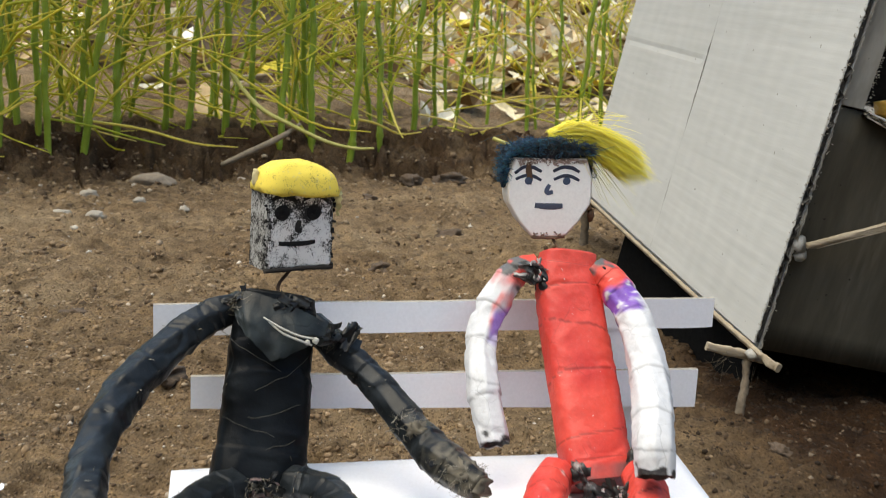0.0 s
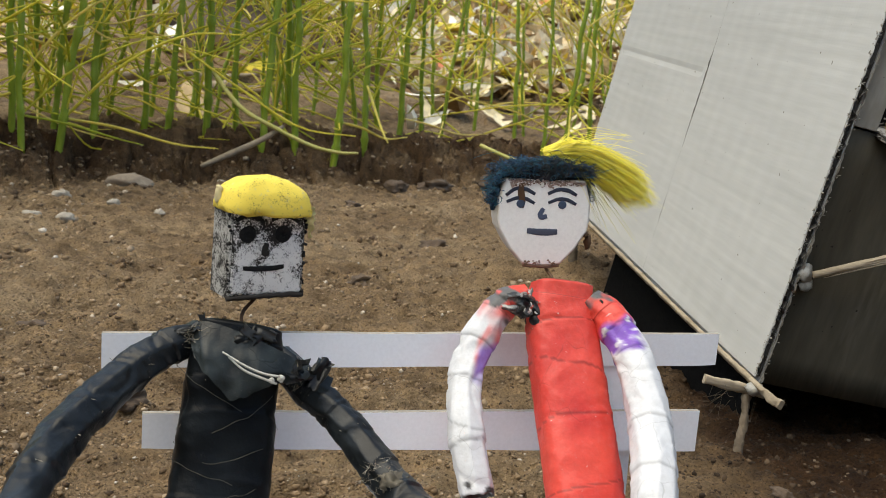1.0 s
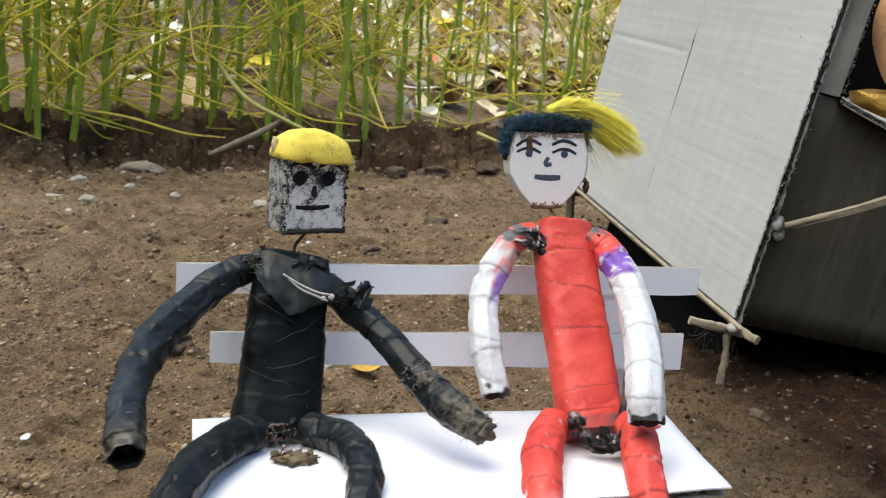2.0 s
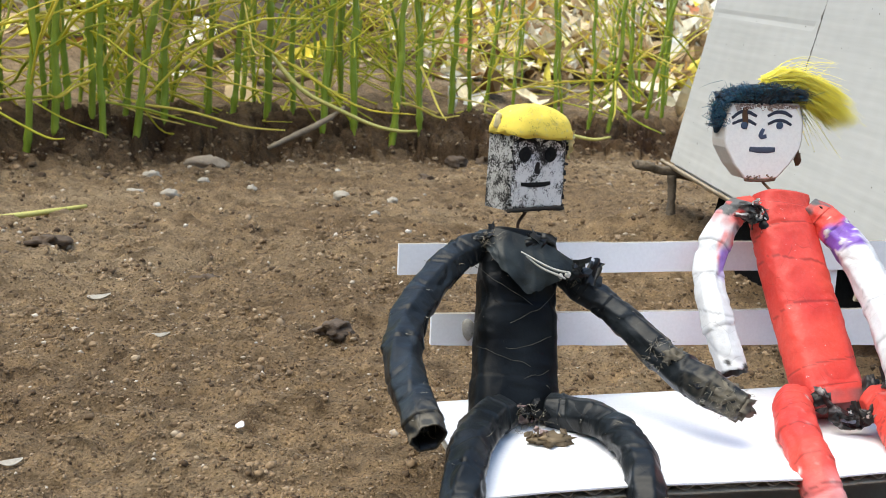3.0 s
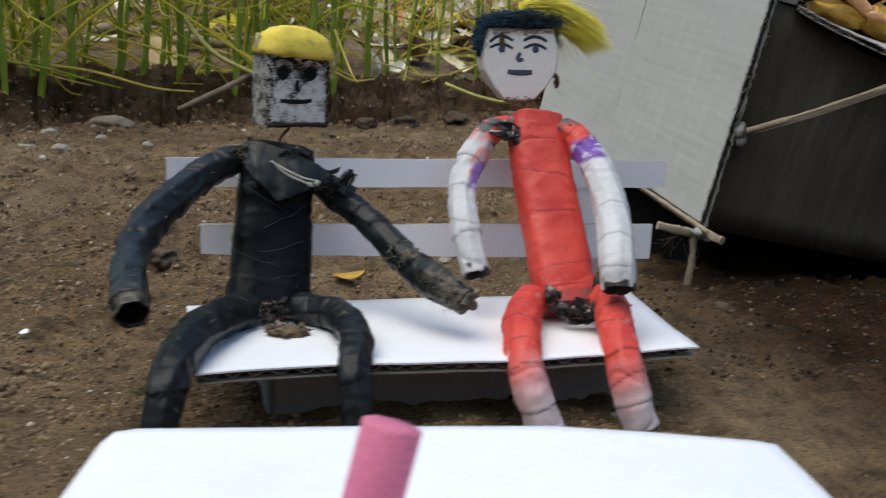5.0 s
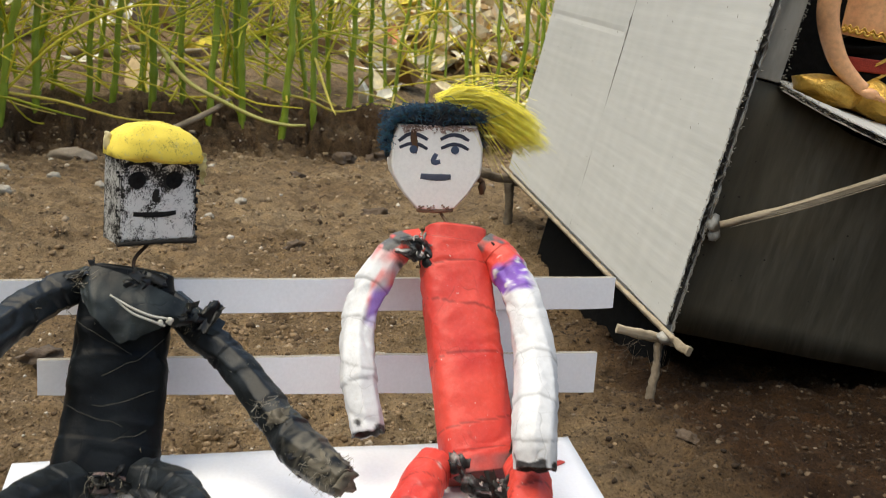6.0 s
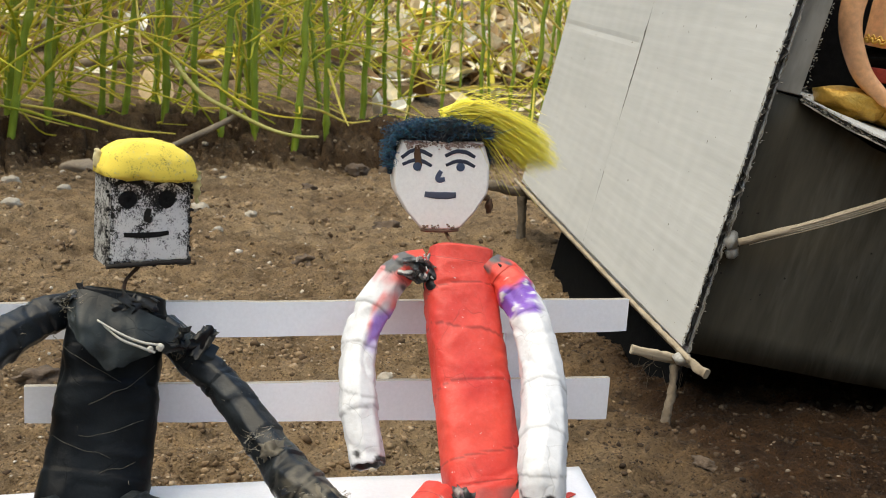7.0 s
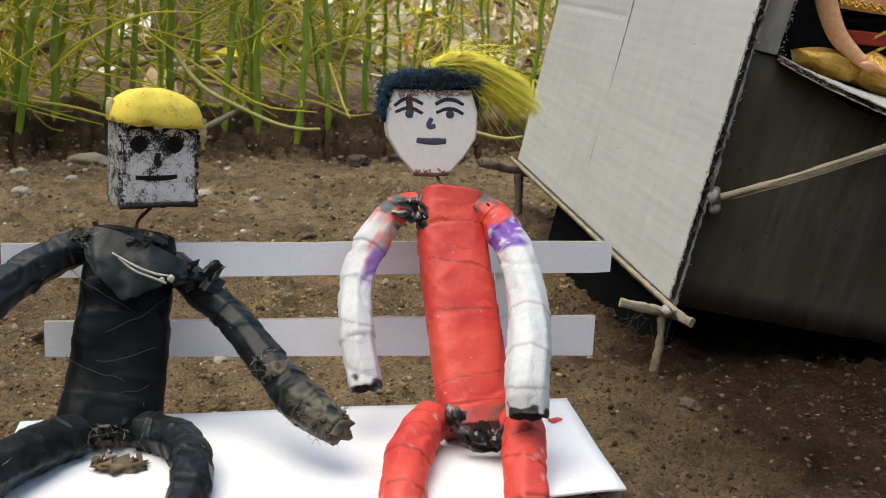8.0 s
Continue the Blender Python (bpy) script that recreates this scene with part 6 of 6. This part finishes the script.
            c = b + (d * 0.5 + Vector((fr.gauss(0, 0.8), fr.gauss(0, 0.4), fr.gauss(0, 0.9)))) * 0.0008 * fr.random()
            w = 0.00018 + 0.0004 * fr.random() ** 3
            tube(bm, [a, b, c], [w, w, w * 0.4], 5, 4, cap=False)
        part(nm, bm, FIBRE, h, "torn paper fibres along a cut edge")
    # dusty web threads round the corner leg
    r = random.Random(8)
    bm = bmesh.new()
    for i in range(16):
        a = Vector((r.uniform(-0.022, 0.004), r.uniform(-0.012, 0.004), r.uniform(-0.016, -0.006)))
        b = a + Vector((r.gauss(-0.002, 0.008), r.gauss(0, 0.004), -0.012 * r.random() - 0.002))
        tube(bm, [a, a.lerp(b, 0.5) + Vector((0, 0, -0.004 * r.random())), b], [0.00009] * 3, 6, 3, cap=False)
    part("web_threads", bm, TWIG, h, "dusty cobweb threads")
    return h


build_house()


def build_doll():
    """The doll on the ledge, one plain mesh."""
    bm = bmesh.new()
    lump(bm, (0.072, 0.036, 0.1500), 0.016, 1, 0.4, 3, (1.55, 0.9, 0.58), 3.0, freq=2.2)
    lump(bm, (0.108, 0.036, 0.1515), 0.020, 1, 0.4, 3, (1.6, 0.9, 0.6), 6.0, freq=2.2)
    tube(bm, [(0.0560, 0.036, 0.2260), (0.0492, 0.032, 0.2060), (0.0512, 0.029, 0.1875), (0.0640, 0.027, 0.1685), (0.0765, 0.024, 0.1592), (0.0835, 0.022, 0.1558)], [0.0070, 0.0068, 0.0062, 0.0055, 0.0045, 0.0038], 30, 14, 0)
    lump(bm, (0.0865, 0.0205, 0.1545), 0.0055, 0, 0.1, 2, (1.2, 0.8, 0.6), 1.0)
    for k in range(4):
        tube(bm, [(0.0880, 0.0180 + 0.002 * k, 0.1545), (0.0930 - 0.001 * k, 0.0165 + 0.002 * k, 0.1532), (0.0960 - 0.001 * k, 0.0165 + 0.002 * k, 0.1510)], [0.0012, 0.0012, 0.0009], 6, 6, 0)
    tube(bm, [(0.098, 0.046, 0.1600), (0.097, 0.046, 0.1780), (0.094, 0.045, 0.1860)], [0.022, 0.020, 0.0225], 16, 22, 2, flat=0.7)
    tube(bm, [(0.094, 0.045, 0.1850), (0.092, 0.044, 0.2100), (0.092, 0.044, 0.2260), (0.092, 0.046, 0.2330)], [0.0222, 0.0235, 0.022, 0.008], 16, 22, 0, flat=0.66)
    tube(bm, [(0.092, 0.046, 0.2300), (0.092, 0.046, 0.2420)], [0.007, 0.007], 4, 12, 0)
    lump(bm, (0.092, 0.046, 0.2570), 0.017, 0, 0.05, 3, (0.9, 0.95, 1.15), 1.0)
    trim = [math.pi * (1.0 + i / 40) for i in range(41)]
    for dz, dr, rr in ((0.0, 0.0, 0.0009), (0.0022, -0.0006, 0.0006)):
        tube(bm, [(0.094 + (0.0232 + dr) * math.cos(t), 0.045 + (0.0163 + dr) * math.sin(t), 0.1858 + dz + 0.0012 * math.sin(t * 26)) for t in trim], [rr, rr, rr], 200, 6, 1)
    for z0, z1, mt, out in ((0.1668, 0.1745, 3, 0.0004), (0.1650, 0.1662, 1, 0.0008), (0.1751, 0.1763, 1, 0.0008)):
        tube(bm, [(0.0975, 0.046, z0), (0.0970, 0.046, (z0 + z1) / 2), (0.0965, 0.046, z1)], [0.0213 + out, 0.0209 + out, 0.0207 + out], 8, 30, mt, flat=0.72, rough=0.0005, freq=300)
    return solid("doll", bm, [FLESH, GOLD, BLACK_CLOTH_SHADE, RED_CLOTH], HOUSE, "plastic doll in black bodice and gold skirt on the ledge", "doll", smooth=False)


build_doll()

# ---- row of green stalks on the ridge ----


def build_plant(x, y, tall, lean, seed, runners, thick=0.0068, label="green jointed plant stalk with thin yellow side shoots"):
    r = random.Random(seed)
    z = ground_z(x, y) - 0.01
    p = thing("plant", label, "plant", pose(x, y, z), "stalks growing on the ridge")
    bm = bmesh.new()
    n = int(tall / 0.008)
    joints = []
    h = 0.03 + 0.04 * r.random()
    while h < tall:
        joints.append(h)
        h += r.uniform(0.045, 0.085)
    line = [(lean[0] * s * tall + 0.016 * math.sin(s * 5 + seed) * s + (0.0024 if i % 2 else -0.0024) * min(1.0, 4 * s) * r.uniform(0.3, 1.2), lean[1] * s * tall, s * tall) for i, s in enumerate(np.linspace(0, 1, 11))]
    rad = []
    for i in range(n):
        zz = i / (n - 1) * tall
        k = sum(math.exp(-((zz - j) / 0.005) ** 2) for j in joints)
        rad.append(thick * (1.15 - 0.35 * i / n) * (1 + 0.42 * k))
    tube(bm, line, rad, n, 8, rough=0.0006, freq=60)
    part("stem", bm, STEM, p, "green jointed stem", smooth=False)
    at = spline(line, 60)
    for i in range(runners):
        bm = bmesh.new()
        j = r.choice(joints)
        a = at[min(59, int(j / tall * 59))]
        t = r.uniform(0, 6.283)
        ln = r.uniform(0.08, 0.34)
        d = Vector((math.cos(t), 0.55 * math.sin(t), 0))
        rise = r.choice((1.3, 1.0, 0.7, 0.4, -0.1, -0.4)) * r.uniform(0.6, 1.2)
        b = a + d * ln * 0.33 + Vector((0, 0, rise * ln * 0.45))
        c = a + d * ln * 0.70 + Vector((0, 0, rise * ln * 0.80 - 0.05 * ln))
        e = a + d * ln * 1.0 + Vector((r.gauss(0, 0.012), 0, rise * ln * 0.95 - r.uniform(0.0, 0.28) ** 1.5 * ln))
        floor = 0.006
        b, c, e = [Vector((q.x, q.y, max(q.z, floor))) for q in (b, c, e)]
        w = r.uniform(0.0012, 0.0026)
        tube(bm, [a, b, c, e], [w, w, w * 0.85, w * 0.4], 12, 5, cap=False)
        part("shoot", bm, SHOOT, p, "thin curving yellow-green shoot" if i == 0 else "", smooth=False)
    return p


def ridge_y(x, back):
    return 1.82 + 0.43 * x - 0.33 * min(x, 0.65) ** 2 + max(0.045, back - 0.045) / 0.869


pr = random.Random(21)
k = 0
# front row, spaced as seen; back gives the distance behind the foot of the ridge
for x, back in ((-0.80, 0.10), (-0.74, 0.14), (-0.69, 0.11), (-0.66, 0.12), (-0.625, 0.15), (-0.60, 0.11), (-0.565, 0.13), (-0.55, 0.22), (-0.505, 0.30), (-0.45, 0.22), (-0.40, 0.26), (-0.36, 0.30), (-0.29, 0.16), (-0.235, 0.15), (-0.165, 0.11), (-0.115, 0.15), (-0.055, 0.20), (-0.01, 0.26), (0.03, 0.42), (0.115, 0.58), (0.20, 0.40), (0.235, 0.16), (0.275, 0.14), (0.36, 0.30), (0.40, 0.32), (0.47, 0.42), (0.56, 0.3)):
    dense = x < -0.12
    build_plant(x, ridge_y(x, back), pr.uniform(0.50, 0.75), (pr.gauss(0.03, 0.06), pr.gauss(0.0, 0.04)), 100 + k, pr.randrange(16, 24) if dense else pr.randrange(11, 16), pr.uniform(0.0032, 0.0043) if x > -0.05 else pr.uniform(0.0046, 0.0062))
    k += 1
for i in range(44):
    x = pr.uniform(-1.25, -0.12)
    back = pr.uniform(0.22, 0.95)
    build_plant(x, ridge_y(x, back), pr.uniform(0.45, 0.8), (pr.gauss(0.0, 0.10), pr.gauss(0.0, 0.08)), 300 + i, pr.randrange(24, 34), pr.uniform(0.0034, 0.0052), "green stalk with a tangle of yellow shoots")
for i in range(12):
    x = pr.uniform(-0.1, 0.75)
    back = pr.uniform(0.5, 1.1)
    build_plant(x, ridge_y(x, back), pr.uniform(0.45, 0.75), (pr.gauss(0.0, 0.08), pr.gauss(0.0, 0.06)), 500 + i, pr.randrange(8, 13), pr.uniform(0.0028, 0.0040))

# ---- leaf litter on the rising bank ----
V, Fa = [], []
for i in range(9500):
    x = pr.uniform(-2.2, 2.2)
    y = ridge_y(x, pr.uniform(1.25, 3.6) if i % 60 else pr.uniform(0.4, 1.25))
    if x < -0.1 and pr.random() < 0.85:
        continue
    z = ground_z(x, y)
    ln, t = pr.uniform(0.05, 0.20), pr.uniform(0, 6.283)
    w = ln * pr.uniform(0.22, 0.5)
    tilt = Euler((pr.gauss(0.25, 0.5), pr.gauss(0, 0.5), t)).to_matrix()
    curl = pr.uniform(0.05, 0.3)
    o = len(V)
    for s, k in ((-1, 0), (-0.5, 0.8), (0.1, 1.0), (0.6, 0.65), (1, 0)):
        for j in (-1, 0, 1):
            q = tilt @ Vector((s * ln * 0.5, j * k * w * 0.5 + (0.001 * j if not k else 0), curl * ln * (s * s + 0.5 * abs(j) * k)))
            V.append((x + q.x, y + q.y, z + 0.012 + q.z + pr.random() * 0.004))
    for a in range(4):
        for b in (0, 1):
            Fa.append((o + a * 3 + b, o + a * 3 + b + 1, o + a * 3 + b + 4, o + a * 3 + b + 3))
me = bpy.data.meshes.new("leaf_litter")
me.from_pydata(V, [], Fa)
me.materials.append(LITTER)
tagged(new("leaf_litter", me), "fallen brown, tan and yellow leaves on the bank", "leaf litter", kind="stuff")

for i in range(26):
    x = pr.uniform(-0.9, 1.5)
    y = ridge_y(x, pr.uniform(0.9, 2.6))
    z = ground_z(x, y)
    ln, t = pr.uniform(0.12, 0.38), pr.uniform(-0.7, 0.7)
    bm = bmesh.new()
    rr = pr.uniform(0.006, 0.017)
    d = Vector((math.cos(t), math.sin(t), 0)) * ln
    tube(bm, [-d * 0.5, -d * 0.15 + Vector((0, 0, 0.012)), d * 0.2 + Vector((0, 0.01, 0.006)), d * 0.5 + Vector((0, 0, 0.02))], [rr, rr * 1.05, rr * 0.9, rr * 0.6], 16, 8, rough=0.002, freq=40)
    solid("dead_branch", bm, DRY if i % 3 else PALE_WOOD, pose(x, y, z + 0.02), "dry dead branch lying on leaf litter", "branch", "dead branches on the bank", smooth=False)

bm = bmesh.new()
tube(bm, [(0, 0, -0.1), (0.02, 0, 0.4), (-0.02, 0.03, 0.9), (0.03, 0.05, 1.6)], [0.24, 0.17, 0.155, 0.14], 60, 28, rough=0.03, freq=7)
solid("tree_trunk", bm, BARK, pose(-0.62, 3.25, ground_z(-0.62, 3.25)), "dark brown tree trunk standing behind the green stalks", "tree trunk", smooth=False)
